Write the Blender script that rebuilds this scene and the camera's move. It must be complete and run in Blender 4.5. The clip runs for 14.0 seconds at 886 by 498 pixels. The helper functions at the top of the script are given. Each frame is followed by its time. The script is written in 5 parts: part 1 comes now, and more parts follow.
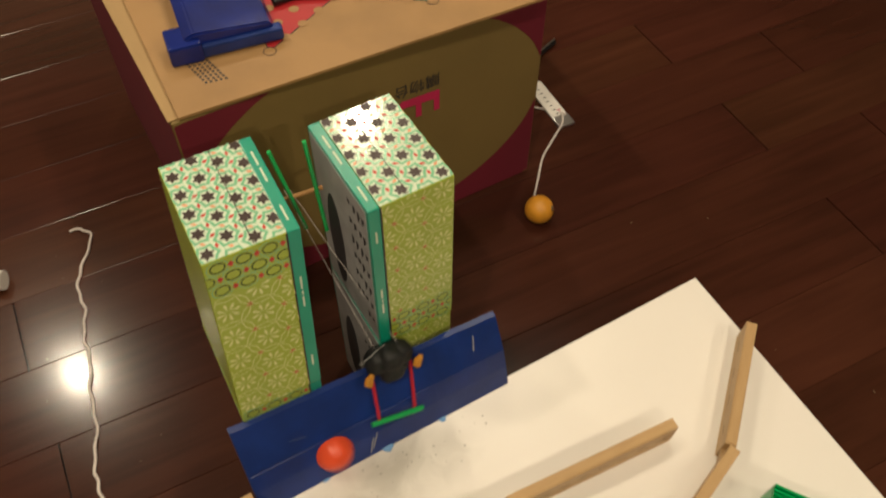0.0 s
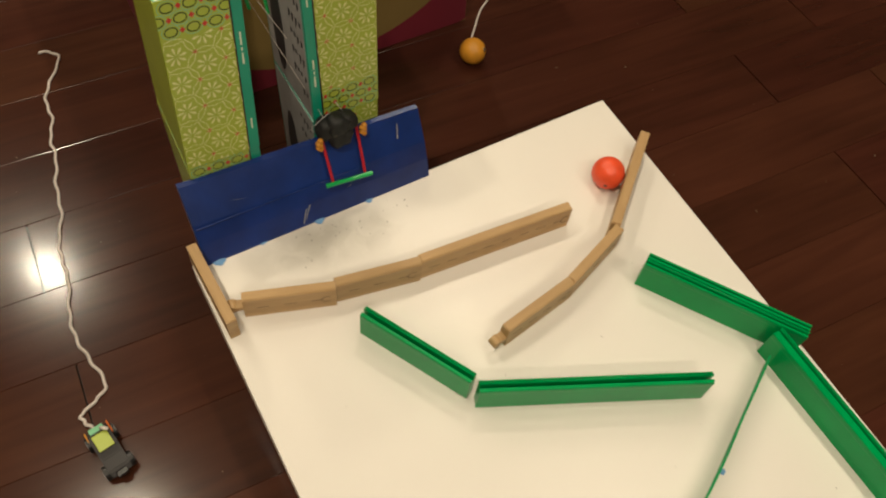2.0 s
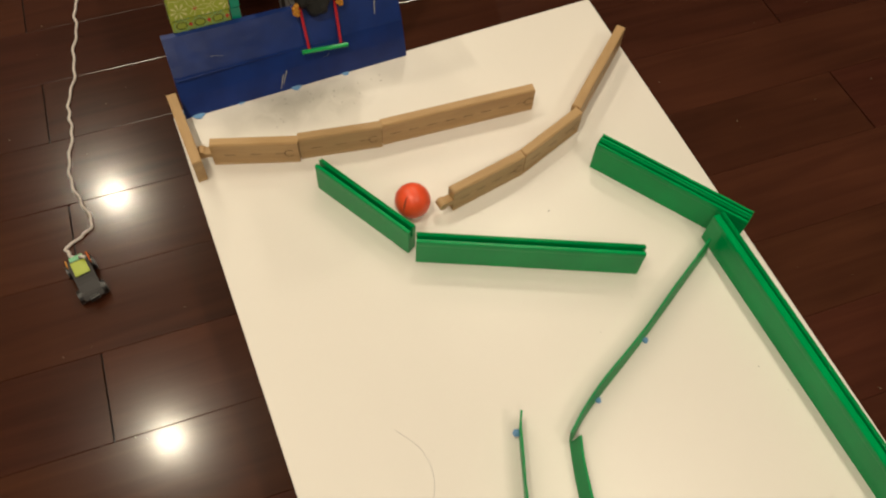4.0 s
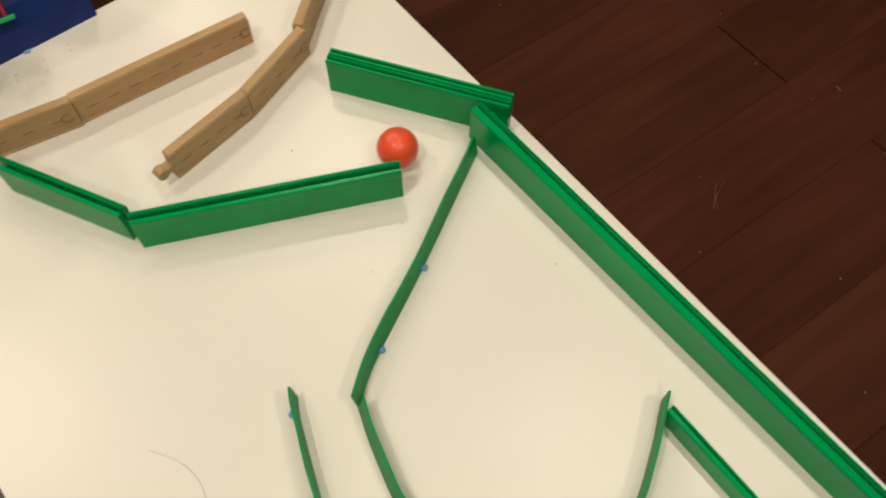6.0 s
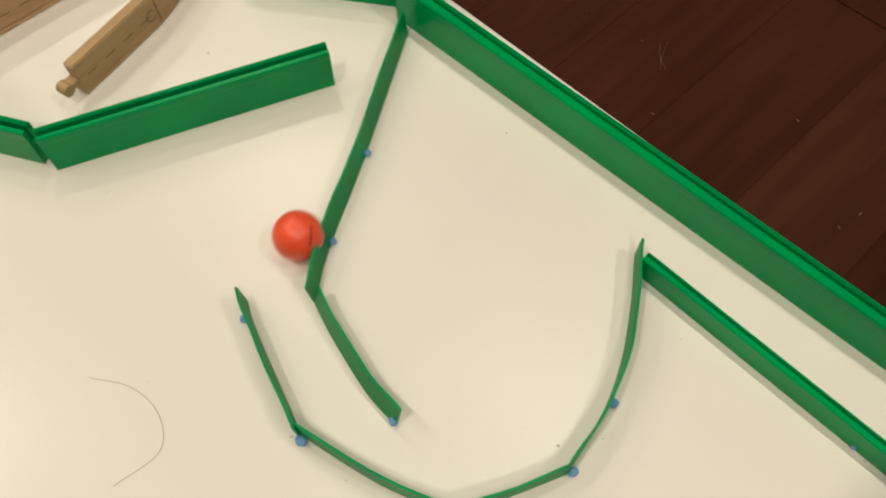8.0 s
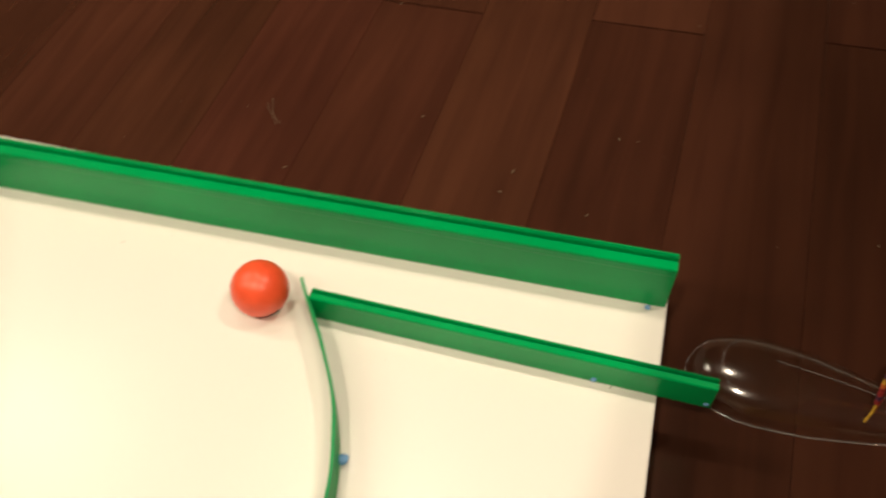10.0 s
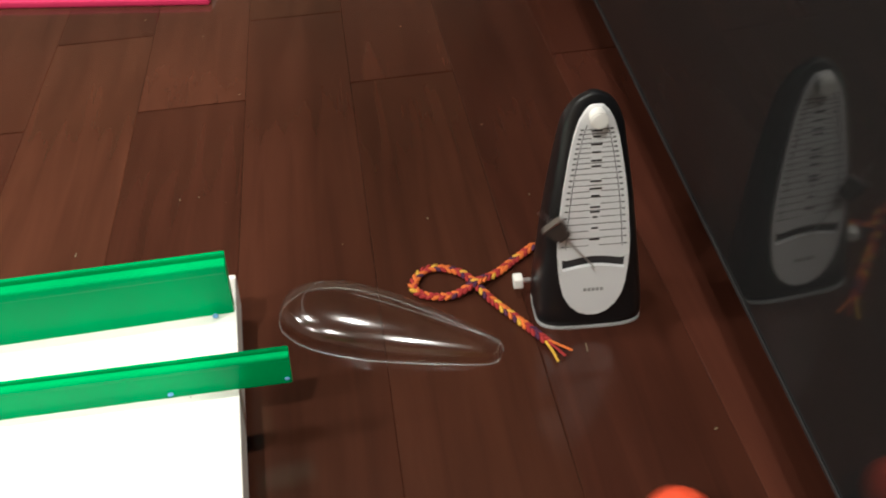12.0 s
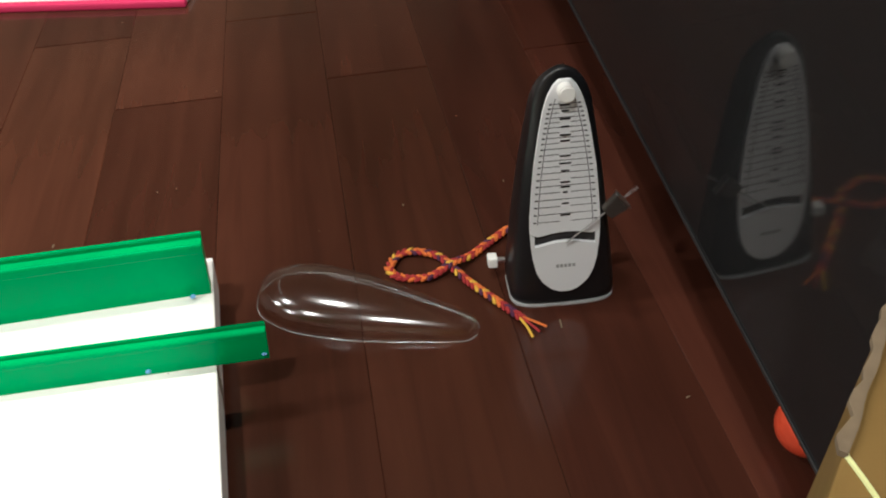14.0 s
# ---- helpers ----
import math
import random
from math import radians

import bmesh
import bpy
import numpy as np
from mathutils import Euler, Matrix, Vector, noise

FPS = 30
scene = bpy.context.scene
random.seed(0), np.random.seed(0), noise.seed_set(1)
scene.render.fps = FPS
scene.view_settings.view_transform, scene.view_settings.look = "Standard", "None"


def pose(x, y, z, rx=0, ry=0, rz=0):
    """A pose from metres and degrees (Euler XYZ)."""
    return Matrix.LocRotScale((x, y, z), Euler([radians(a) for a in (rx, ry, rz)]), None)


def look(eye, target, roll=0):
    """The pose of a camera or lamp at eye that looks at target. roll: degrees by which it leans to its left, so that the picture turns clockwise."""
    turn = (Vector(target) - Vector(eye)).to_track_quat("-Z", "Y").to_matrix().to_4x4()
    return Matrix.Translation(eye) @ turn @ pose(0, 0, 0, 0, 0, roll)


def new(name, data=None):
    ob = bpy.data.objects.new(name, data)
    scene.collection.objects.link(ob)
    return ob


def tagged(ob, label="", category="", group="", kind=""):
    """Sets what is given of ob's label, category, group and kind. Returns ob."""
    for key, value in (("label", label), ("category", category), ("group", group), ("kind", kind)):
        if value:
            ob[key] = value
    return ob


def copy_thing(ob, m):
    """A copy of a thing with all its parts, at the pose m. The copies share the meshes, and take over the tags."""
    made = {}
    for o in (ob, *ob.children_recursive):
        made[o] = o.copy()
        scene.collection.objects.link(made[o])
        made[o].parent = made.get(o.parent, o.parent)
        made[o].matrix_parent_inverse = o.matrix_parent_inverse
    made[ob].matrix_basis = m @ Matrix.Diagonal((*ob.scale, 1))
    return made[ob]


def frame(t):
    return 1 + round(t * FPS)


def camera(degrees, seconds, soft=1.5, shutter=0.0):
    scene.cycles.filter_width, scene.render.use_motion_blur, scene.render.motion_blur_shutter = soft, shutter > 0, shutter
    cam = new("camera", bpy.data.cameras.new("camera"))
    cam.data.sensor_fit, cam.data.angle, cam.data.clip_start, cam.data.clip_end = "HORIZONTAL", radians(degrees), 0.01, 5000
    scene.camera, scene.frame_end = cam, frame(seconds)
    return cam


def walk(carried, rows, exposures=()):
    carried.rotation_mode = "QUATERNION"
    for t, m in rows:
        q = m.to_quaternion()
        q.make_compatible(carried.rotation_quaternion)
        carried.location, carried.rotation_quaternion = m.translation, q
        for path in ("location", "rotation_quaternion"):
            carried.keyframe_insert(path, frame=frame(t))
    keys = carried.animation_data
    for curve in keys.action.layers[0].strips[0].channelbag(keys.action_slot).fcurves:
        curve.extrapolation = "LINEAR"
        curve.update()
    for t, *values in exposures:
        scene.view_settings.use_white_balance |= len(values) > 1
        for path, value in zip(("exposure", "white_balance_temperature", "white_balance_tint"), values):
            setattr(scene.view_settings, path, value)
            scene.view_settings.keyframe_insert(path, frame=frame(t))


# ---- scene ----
# The table top's frame: x across it, y up its slope, z out of its face, with the far corner as origin.
TOP = Matrix(((1.0, -0.0001, -0.00163, 0), (0.0, 0.99806, -0.06226, 0), (0.00164, 0.06226, 0.99806, 0.1123), (0, 0, 0, 1)))

cam = camera(55.29, 14.0, soft=2.0, shutter=0.5)
PATH = (
    (0, (-0.58, -0.314, 0.886), (0.026, 0.626, -0.772), 3.5),
    (0.5, (-0.587, -0.366, 0.883), (-0.019, 0.553, -0.8), 2.3),
    (1, (-0.6, -0.419, 0.873), (-0.033, 0.447, -0.838), 4.4),
    (1.5, (-0.623, -0.493, 0.883), (-0.019, 0.343, -0.831), 8.3),
    (2, (-0.643, -0.547, 0.892), (-0.025, 0.285, -0.819), 8.7),
    (2.2, (-0.639, -0.563, 0.896), (-0.029, 0.275, -0.815), 8.4),
    (4.3, (-0.544, -0.764, 0.872), (-0.132, 0.112, -0.878), 3.5),
    (4.5, (-0.522, -0.772, 0.873), (-0.122, 0.08, -0.892), 3.2),
    (5, (-0.461, -0.794, 0.846), (-0.047, 0.02, -0.933), 1.6),
    (5.5, (-0.422, -0.797, 0.792), (0.103, -0.06, -0.992), 4.6),
    (6, (-0.399, -0.792, 0.738), (0.179, -0.069, -1.035), 0.5),
    (6.5, (-0.406, -0.783, 0.688), (0.238, -0.072, -1.067), -1.5),
    (7, (-0.434, -0.788, 0.672), (0.208, -0.121, -1.101), -0.6),
    (7.2, (-0.444, -0.798, 0.667), (0.186, -0.152, -1.117), 0.6),
    (9.3, (-0.426, -0.91, 0.577), (0.399, -0.444, -1.184), -3.1),
    (9.5, (-0.42, -0.925, 0.562), (0.510, -0.486, -1.162), -3.1),
    (10, (-0.406, -0.93, 0.542), (0.722, -0.611, -1.078), -1.8),
    (10.5, (-0.427, -0.949, 0.511), (0.839, -0.772, -1.033), -0.35),
    (11, (-0.423, -0.965, 0.513), (0.848, -0.96, -1.031), -0.2),
    (11.5, (-0.479, -1.027, 0.462), (0.962, -1.21, -0.912), 0.2),
    (12, (-0.504, -1.052, 0.46), (0.953, -1.383, -0.87), 1.7),
    (12.5, (-0.524, -1.049, 0.455), (0.944, -1.405, -0.856), 1.9),
    (13, (-0.53, -1.048, 0.451), (0.935, -1.412, -0.861), 1.8),
    (13.5, (-0.532, -1.051, 0.446), (0.939, -1.424, -0.856), 1.8),
    (14, (-0.533, -1.053, 0.443), (0.945, -1.428, -0.851), 1.7),
)
walk(cam, [(t, TOP @ look(eye, target, roll)) for t, eye, target, roll in PATH],
     exposures=((0, -0.22, 6200, 7), (1.0, -0.24, 6150, 6), (1.5, -0.44, 6100, 6), (2.0, -0.28, 6050, 6), (4.3, -0.36, 5950, 6), (5, -0.28, 5900, 6), (7, -0.38, 5550, 5), (9.3, -0.24, 5750, 7), (9.5, -0.18, 5800, 7), (10, 0.12, 6050, 9), (10.5, -0.32, 5800, 6), (11, -0.32, 5850, 6), (11.5, 0.50, 5600, 5), (12, 1.10, 4950, 5), (12.7, 0.95, 4850, 5), (14, 0.90, 4800, 5)))

# ---- light: ceiling downlights in a closed room ----
world = bpy.data.worlds.new("world")
scene.world = world
world.use_nodes = True
world.node_tree.nodes["Background"].inputs["Color"].default_value = (1.0, 0.78, 0.55, 1)
world.node_tree.nodes["Background"].inputs["Strength"].default_value = 0.02
LAMPS = [(-1.06, 2.06, 20), (-1.09, 0.72, 13), (-1.10, -0.65, 24), (-1.06, -2.0, 26), (0.42, 2.05, 18), (0.45, 0.72, 13), (0.42, -0.62, 9), (0.40, -2.0, 22)]
CEILING = 2.42


# ---- materials ----
def material(name, color, rough=0.5, metal=0.0, vary=0.12, scale=20.0, bump=0.0, bump_scale=200.0, coat=0.0, spec=0.5, random_tint=0.0, stretch=(1, 1, 1), dark=None, ramp=(0.35, 0.7)):
    m = bpy.data.materials.new(name)
    m.use_nodes = True
    nt = m.node_tree
    b = nt.nodes["Principled BSDF"]
    b.inputs["Roughness"].default_value = rough
    b.inputs["Metallic"].default_value = metal
    b.inputs["Coat Weight"].default_value = coat
    b.inputs["Coat Roughness"].default_value = 0.12
    b.inputs["Specular IOR Level"].default_value = spec
    co = nt.nodes.new("ShaderNodeTexCoord")
    mp = nt.nodes.new("ShaderNodeMapping")
    mp.inputs["Scale"].default_value = stretch
    nt.links.new(co.outputs["Object"], mp.inputs["Vector"])
    big = nt.nodes.new("ShaderNodeTexNoise")
    big.inputs["Scale"].default_value = scale
    big.inputs["Detail"].default_value = 5
    nt.links.new(mp.outputs["Vector"], big.inputs["Vector"])
    cr = nt.nodes.new("ShaderNodeValToRGB")
    c1 = dark or tuple(c * (1 - vary) for c in color)
    cr.color_ramp.elements[0].position, cr.color_ramp.elements[0].color = ramp[0], (*c1, 1)
    cr.color_ramp.elements[1].position, cr.color_ramp.elements[1].color = ramp[1], (*color, 1)
    nt.links.new(big.outputs["Fac"], cr.inputs["Fac"])
    out = cr.outputs["Color"]
    if random_tint:
        info = nt.nodes.new("ShaderNodeObjectInfo")
        mr = nt.nodes.new("ShaderNodeMapRange")
        mr.inputs["To Min"].default_value, mr.inputs["To Max"].default_value = 1 - random_tint, 1 + random_tint
        nt.links.new(info.outputs["Random"], mr.inputs["Value"])
        hs = nt.nodes.new("ShaderNodeHueSaturation")
        nt.links.new(out, hs.inputs["Color"])
        nt.links.new(mr.outputs["Result"], hs.inputs["Value"])
        out = hs.outputs["Color"]
    nt.links.new(out, b.inputs["Base Color"])
    if bump:
        fine = nt.nodes.new("ShaderNodeTexNoise")
        fine.inputs["Scale"].default_value = bump_scale
        nt.links.new(mp.outputs["Vector"], fine.inputs["Vector"])
        bp = nt.nodes.new("ShaderNodeBump")
        bp.inputs["Strength"].default_value = bump
        bp.inputs["Distance"].default_value = 0.002
        nt.links.new(fine.outputs["Fac"], bp.inputs["Height"])
        nt.links.new(bp.outputs["Normal"], b.inputs["Normal"])
    return m


M = {}
M["joint"] = material("joint", (0.012, 0.006, 0.004), 0.7)
M["beech"] = material("beech", (0.49, 0.325, 0.150), 0.5, scale=12, dark=(0.39, 0.245, 0.105), bump=0.15, bump_scale=60, stretch=(1, 8, 8), random_tint=0.08)
M["dash"] = material("dash", (0.19, 0.12, 0.06), 0.7)
M["green"] = material("green", (0.003, 0.32, 0.080), 0.30, spec=0.22, vary=0.16, scale=15, bump=0.05, bump_scale=50)
M["greenthin"] = material("greenthin", (0.018, 0.47, 0.14), 0.35, spec=0.3, vary=0.2, scale=25, bump=0.1, bump_scale=60)
def let_through(m, share):
    """Thin plastic that passes part of the light that falls on its other side."""
    nt = m.node_tree
    b, out = nt.nodes["Principled BSDF"], nt.nodes["Material Output"]
    glow_through = nt.nodes.new("ShaderNodeBsdfTranslucent")
    nt.links.new(b.inputs["Base Color"].links[0].from_socket, glow_through.inputs["Color"])
    both = nt.nodes.new("ShaderNodeMixShader")
    both.inputs["Fac"].default_value = share
    nt.links.new(b.outputs["BSDF"], both.inputs[1])
    nt.links.new(glow_through.outputs["BSDF"], both.inputs[2])
    nt.links.new(both.outputs["Shader"], out.inputs["Surface"])


let_through(M["greenthin"], 0.45)
M["putty"] = material("putty", (0.17, 0.36, 0.66), 0.7, scale=80, bump=0.3)
M["blue"] = material("blue", (0.008, 0.032, 0.19), 0.34, vary=0.3, scale=26, bump=0.35, bump_scale=45)
M["red"] = material("red", (0.86, 0.095, 0.030), 0.36, vary=0.14, scale=60, bump=0.12, bump_scale=120)
M["black"] = material("black", (0.008, 0.008, 0.009), 0.35, vary=0.2, bump=0.05)
M["clay"] = material("clay", (0.012, 0.013, 0.014), 0.62, vary=0.3, scale=80, bump=0.3)
M["smudge"] = material("smudge", (0.46, 0.44, 0.40), 0.4, vary=0.2, scale=60)
M["wall"] = material("wall", (0.55, 0.48, 0.38), 0.9, vary=0.06, scale=3, bump=0.05)
M["card"] = material("card", (0.38, 0.25, 0.11), 0.75, vary=0.12, scale=10, bump=0.1, stretch=(1, 1, 6))



def plank_material():
    """Glossy dark-stained hardwood: each plank has its own tone and its own stretch of grain."""
    m = bpy.data.materials.new("plank")
    m.use_nodes = True
    nt = m.node_tree
    b = nt.nodes["Principled BSDF"]
    info = nt.nodes.new("ShaderNodeObjectInfo")
    co = nt.nodes.new("ShaderNodeTexCoord")
    shift = nt.nodes.new("ShaderNodeVectorMath")
    shift.operation = "MULTIPLY_ADD"
    nt.links.new(info.outputs["Random"], shift.inputs[0])
    shift.inputs[1].default_value = (37.0, 11.0, 0.0)
    nt.links.new(co.outputs["Object"], shift.inputs[2])
    mp = nt.nodes.new("ShaderNodeMapping")
    mp.inputs["Scale"].default_value = (1.0, 13, 13)
    nt.links.new(shift.outputs["Vector"], mp.inputs["Vector"])
    grain = nt.nodes.new("ShaderNodeTexNoise")
    grain.inputs["Scale"].default_value = 4.0
    grain.inputs["Detail"].default_value = 8
    grain.inputs["Distortion"].default_value = 0.6
    nt.links.new(mp.outputs["Vector"], grain.inputs["Vector"])
    ramp = nt.nodes.new("ShaderNodeValToRGB")
    ramp.color_ramp.elements[0].position, ramp.color_ramp.elements[0].color = 0.25, (0.036, 0.0116, 0.0070, 1)
    ramp.color_ramp.elements[1].position, ramp.color_ramp.elements[1].color = 0.8, (0.060, 0.0192, 0.0110, 1)
    nt.links.new(grain.outputs["Fac"], ramp.inputs["Fac"])
    tone = nt.nodes.new("ShaderNodeMapRange")
    tone.inputs["To Min"].default_value, tone.inputs["To Max"].default_value = 0.86, 1.16
    nt.links.new(info.outputs["Random"], tone.inputs["Value"])
    hs = nt.nodes.new("ShaderNodeHueSaturation")
    nt.links.new(ramp.outputs["Color"], hs.inputs["Color"])
    nt.links.new(tone.outputs["Result"], hs.inputs["Value"])
    times = nt.nodes.new("ShaderNodeMath")
    times.operation = "MULTIPLY"
    times.inputs[1].default_value = 7.31
    nt.links.new(info.outputs["Random"], times.inputs[0])
    part_of = nt.nodes.new("ShaderNodeMath")
    part_of.operation = "FRACT"
    nt.links.new(times.outputs["Value"], part_of.inputs[0])
    hue = nt.nodes.new("ShaderNodeMapRange")
    hue.inputs["To Min"].default_value, hue.inputs["To Max"].default_value = 0.497, 0.510
    nt.links.new(part_of.outputs["Value"], hue.inputs["Value"])
    nt.links.new(hue.outputs["Result"], hs.inputs["Hue"])
    cloud = nt.nodes.new("ShaderNodeTexNoise")
    cloud.inputs["Scale"].default_value = 3.5
    cloud.inputs["Detail"].default_value = 3
    nt.links.new(shift.outputs["Vector"], cloud.inputs["Vector"])
    shade = nt.nodes.new("ShaderNodeMapRange")
    shade.inputs["From Min"].default_value, shade.inputs["From Max"].default_value = 0.3, 0.7
    shade.inputs["To Min"].default_value, shade.inputs["To Max"].default_value = 0.84, 1.16
    nt.links.new(cloud.outputs["Fac"], shade.inputs["Value"])
    stain = nt.nodes.new("ShaderNodeVectorMath")
    stain.operation = "SCALE"
    nt.links.new(hs.outputs["Color"], stain.inputs[0])
    nt.links.new(shade.outputs["Result"], stain.inputs["Scale"])
    nt.links.new(stain.outputs["Vector"], b.inputs["Base Color"])
    wave = nt.nodes.new("ShaderNodeTexNoise")
    wave.inputs["Scale"].default_value = 9.0
    nt.links.new(shift.outputs["Vector"], wave.inputs["Vector"])
    bp = nt.nodes.new("ShaderNodeBump")
    bp.inputs["Strength"].default_value = 0.10
    bp.inputs["Distance"].default_value = 0.004
    nt.links.new(wave.outputs["Fac"], bp.inputs["Height"])
    bp2 = nt.nodes.new("ShaderNodeBump")
    bp2.inputs["Strength"].default_value = 0.05
    bp2.inputs["Distance"].default_value = 0.001
    nt.links.new(grain.outputs["Fac"], bp2.inputs["Height"])
    nt.links.new(bp.outputs["Normal"], bp2.inputs["Normal"])
    nt.links.new(bp2.outputs["Normal"], b.inputs["Normal"])
    rr = nt.nodes.new("ShaderNodeMapRange")
    rr.inputs["To Min"].default_value, rr.inputs["To Max"].default_value = 0.18, 0.25
    nt.links.new(wave.outputs["Fac"], rr.inputs["Value"])
    nt.links.new(rr.outputs["Result"], b.inputs["Roughness"])
    b.inputs["Specular IOR Level"].default_value = 0.13
    b.inputs["Coat Weight"].default_value = 0.42
    b.inputs["Coat Roughness"].default_value = 0.13
    return m


def laminate_material():
    """White laminate, faintly cloudy, with grey finger smears in one worn place below the guard."""
    m = material("laminate", (0.80, 0.77, 0.72), 0.32, vary=0.03, scale=4, bump=0.02)
    nt = m.node_tree
    b = nt.nodes["Principled BSDF"]
    plain = b.inputs["Base Color"].links[0].from_socket
    co = nt.nodes.new("ShaderNodeTexCoord")
    away = nt.nodes.new("ShaderNodeMapping")
    away.vector_type = "TEXTURE"
    away.inputs["Location"].default_value = (-0.440, -0.040, 0.0)
    away.inputs["Scale"].default_value = (0.115, 0.050, 0.2)
    away.inputs["Rotation"].default_value = (0, 0, -0.12)
    nt.links.new(co.outputs["Object"], away.inputs["Vector"])
    round_off = nt.nodes.new("ShaderNodeTexGradient")
    round_off.gradient_type = "SPHERICAL"
    nt.links.new(away.outputs["Vector"], round_off.inputs["Vector"])
    smear = nt.nodes.new("ShaderNodeTexNoise")
    smear.inputs["Scale"].default_value = 38
    smear.inputs["Detail"].default_value = 6
    smear.inputs["Distortion"].default_value = 0.8
    nt.links.new(co.outputs["Object"], smear.inputs["Vector"])
    both = nt.nodes.new("ShaderNodeMath")
    both.operation = "MULTIPLY"
    nt.links.new(round_off.outputs["Fac"], both.inputs[0])
    nt.links.new(smear.outputs["Fac"], both.inputs[1])
    amount = nt.nodes.new("ShaderNodeMapRange")
    amount.inputs["From Min"].default_value, amount.inputs["From Max"].default_value = 0.06, 0.40
    amount.inputs["To Max"].default_value = 0.62
    nt.links.new(both.outputs["Value"], amount.inputs["Value"])
    mix = nt.nodes.new("ShaderNodeMix")
    mix.data_type = "RGBA"
    nt.links.new(amount.outputs["Result"], mix.inputs["Factor"])
    for s in mix.inputs:
        if s.type == "RGBA" and s.name == "A":
            nt.links.new(plain, s)
        elif s.type == "RGBA" and s.name == "B":
            s.default_value = (0.46, 0.44, 0.39, 1)
    colour = [s for s in mix.outputs if s.type == "RGBA"][0]
    nt.links.new(colour, b.inputs["Base Color"])
    return m


def clear_material():
    m = bpy.data.materials.new("clear_plastic")
    m.use_nodes = True
    nt = m.node_tree
    nt.nodes.remove(nt.nodes["Principled BSDF"])
    through_it = nt.nodes.new("ShaderNodeBsdfTransparent")
    through_it.inputs["Color"].default_value = (0.97, 0.97, 0.96, 1)
    gloss = nt.nodes.new("ShaderNodeBsdfGlossy")
    gloss.inputs["Roughness"].default_value = 0.14
    rim = nt.nodes.new("ShaderNodeLayerWeight")
    rim.inputs["Blend"].default_value = 0.18
    edge = nt.nodes.new("ShaderNodeMapRange")
    edge.inputs["To Min"].default_value, edge.inputs["To Max"].default_value = 0.05, 0.30
    nt.links.new(rim.outputs["Facing"], edge.inputs["Value"])
    both = nt.nodes.new("ShaderNodeMixShader")
    nt.links.new(edge.outputs["Result"], both.inputs["Fac"])
    nt.links.new(through_it.outputs["BSDF"], both.inputs[1])
    nt.links.new(gloss.outputs["BSDF"], both.inputs[2])
    nt.links.new(both.outputs["Shader"], nt.nodes["Material Output"].inputs["Surface"])
    return m


M["plank"] = plank_material()
M["laminate"] = laminate_material()
M["clear_rim"] = material("clear_rim", (0.75, 0.75, 0.75), 0.12, vary=0.05)
M["clear_rim"].node_tree.nodes["Principled BSDF"].inputs["Transmission Weight"].default_value = 0.85
M["clear"] = clear_material()
M["white"] = material("white", (0.78, 0.76, 0.72), 0.5, vary=0.05)
M["string"] = material("string", (0.70, 0.64, 0.60), 0.9, vary=0.25, scale=300, bump=0.4, bump_scale=400)
M["yellow"] = material("yellow", (0.64, 0.28, 0.02), 0.45, vary=0.2, scale=60, bump=0.1)
M["pewter"] = material("pewter", (0.10, 0.085, 0.075), 0.38, metal=0.6, vary=0.2)
M["steel"] = material("steel", (0.6, 0.6, 0.6), 0.3, metal=1.0)
M["silver"] = material("silver", (0.82, 0.82, 0.83), 0.36, metal=0.15, vary=0.03, bump=0.02)
M["piano"] = material("piano", (0.016, 0.016, 0.0165), 0.06, vary=0.1, spec=0.27)
M["trim"] = material("trim", (0.020, 0.019, 0.019), 0.5, vary=0.1)
M["lime"] = material("lime", (0.37, 0.46, 0.045), 0.30, vary=0.1, scale=18)
M["cream"] = material("cream", (0.68, 0.69, 0.31), 0.35, vary=0.08)
M["teal"] = material("teal", (0.012, 0.30, 0.20), 0.3, vary=0.1)
M["mint"] = material("mint", (0.66, 0.76, 0.60), 0.08, vary=0.06)
M["leaf"] = material("leaf", (0.24, 0.55, 0.33), 0.14, vary=0.1)
M["ring"] = material("ring", (0.012, 0.035, 0.010), 0.4)
M["brown"] = material("brown", (0.035, 0.018, 0.014), 0.4)
M["scarlet"] = material("scarlet", (0.55, 0.05, 0.03), 0.4)
M["salmon"] = material("salmon", (0.75, 0.35, 0.18), 0.4)
M["grey"] = material("grey", (0.42, 0.42, 0.42), 0.4, vary=0.25, scale=40)
M["ink"] = material("ink", (0.03, 0.028, 0.03), 0.6)
M["kraft"] = material("kraft", (0.20, 0.135, 0.040), 0.7, vary=0.12, scale=6, bump=0.06, bump_scale=90)
M["maroon"] = material("maroon", (0.155, 0.010, 0.026), 0.65, vary=0.12, scale=8)
M["pink"] = material("pink", (0.55, 0.02, 0.10), 0.6)
M["hardboard"] = material("hardboard", (0.35, 0.205, 0.08), 0.55, vary=0.3, scale=9, bump=0.05, ramp=(0.2, 0.55))
M["paint_red"] = material("paint_red", (0.42, 0.02, 0.025), 0.45, vary=0.15)
M["paint_green"] = material("paint_green", (0.01, 0.24, 0.13), 0.45, vary=0.15)
M["blue_tape"] = material("blue_tape", (0.006, 0.019, 0.19), 0.25, vary=0.35, scale=25, bump=0.4, bump_scale=25)
M["bamboo"] = material("bamboo", (0.42, 0.22, 0.07), 0.5, vary=0.2, scale=60)
M["straw"] = material("straw", (0.02, 0.42, 0.10), 0.3)
M["redstick"] = material("redstick", (0.50, 0.02, 0.035), 0.35)
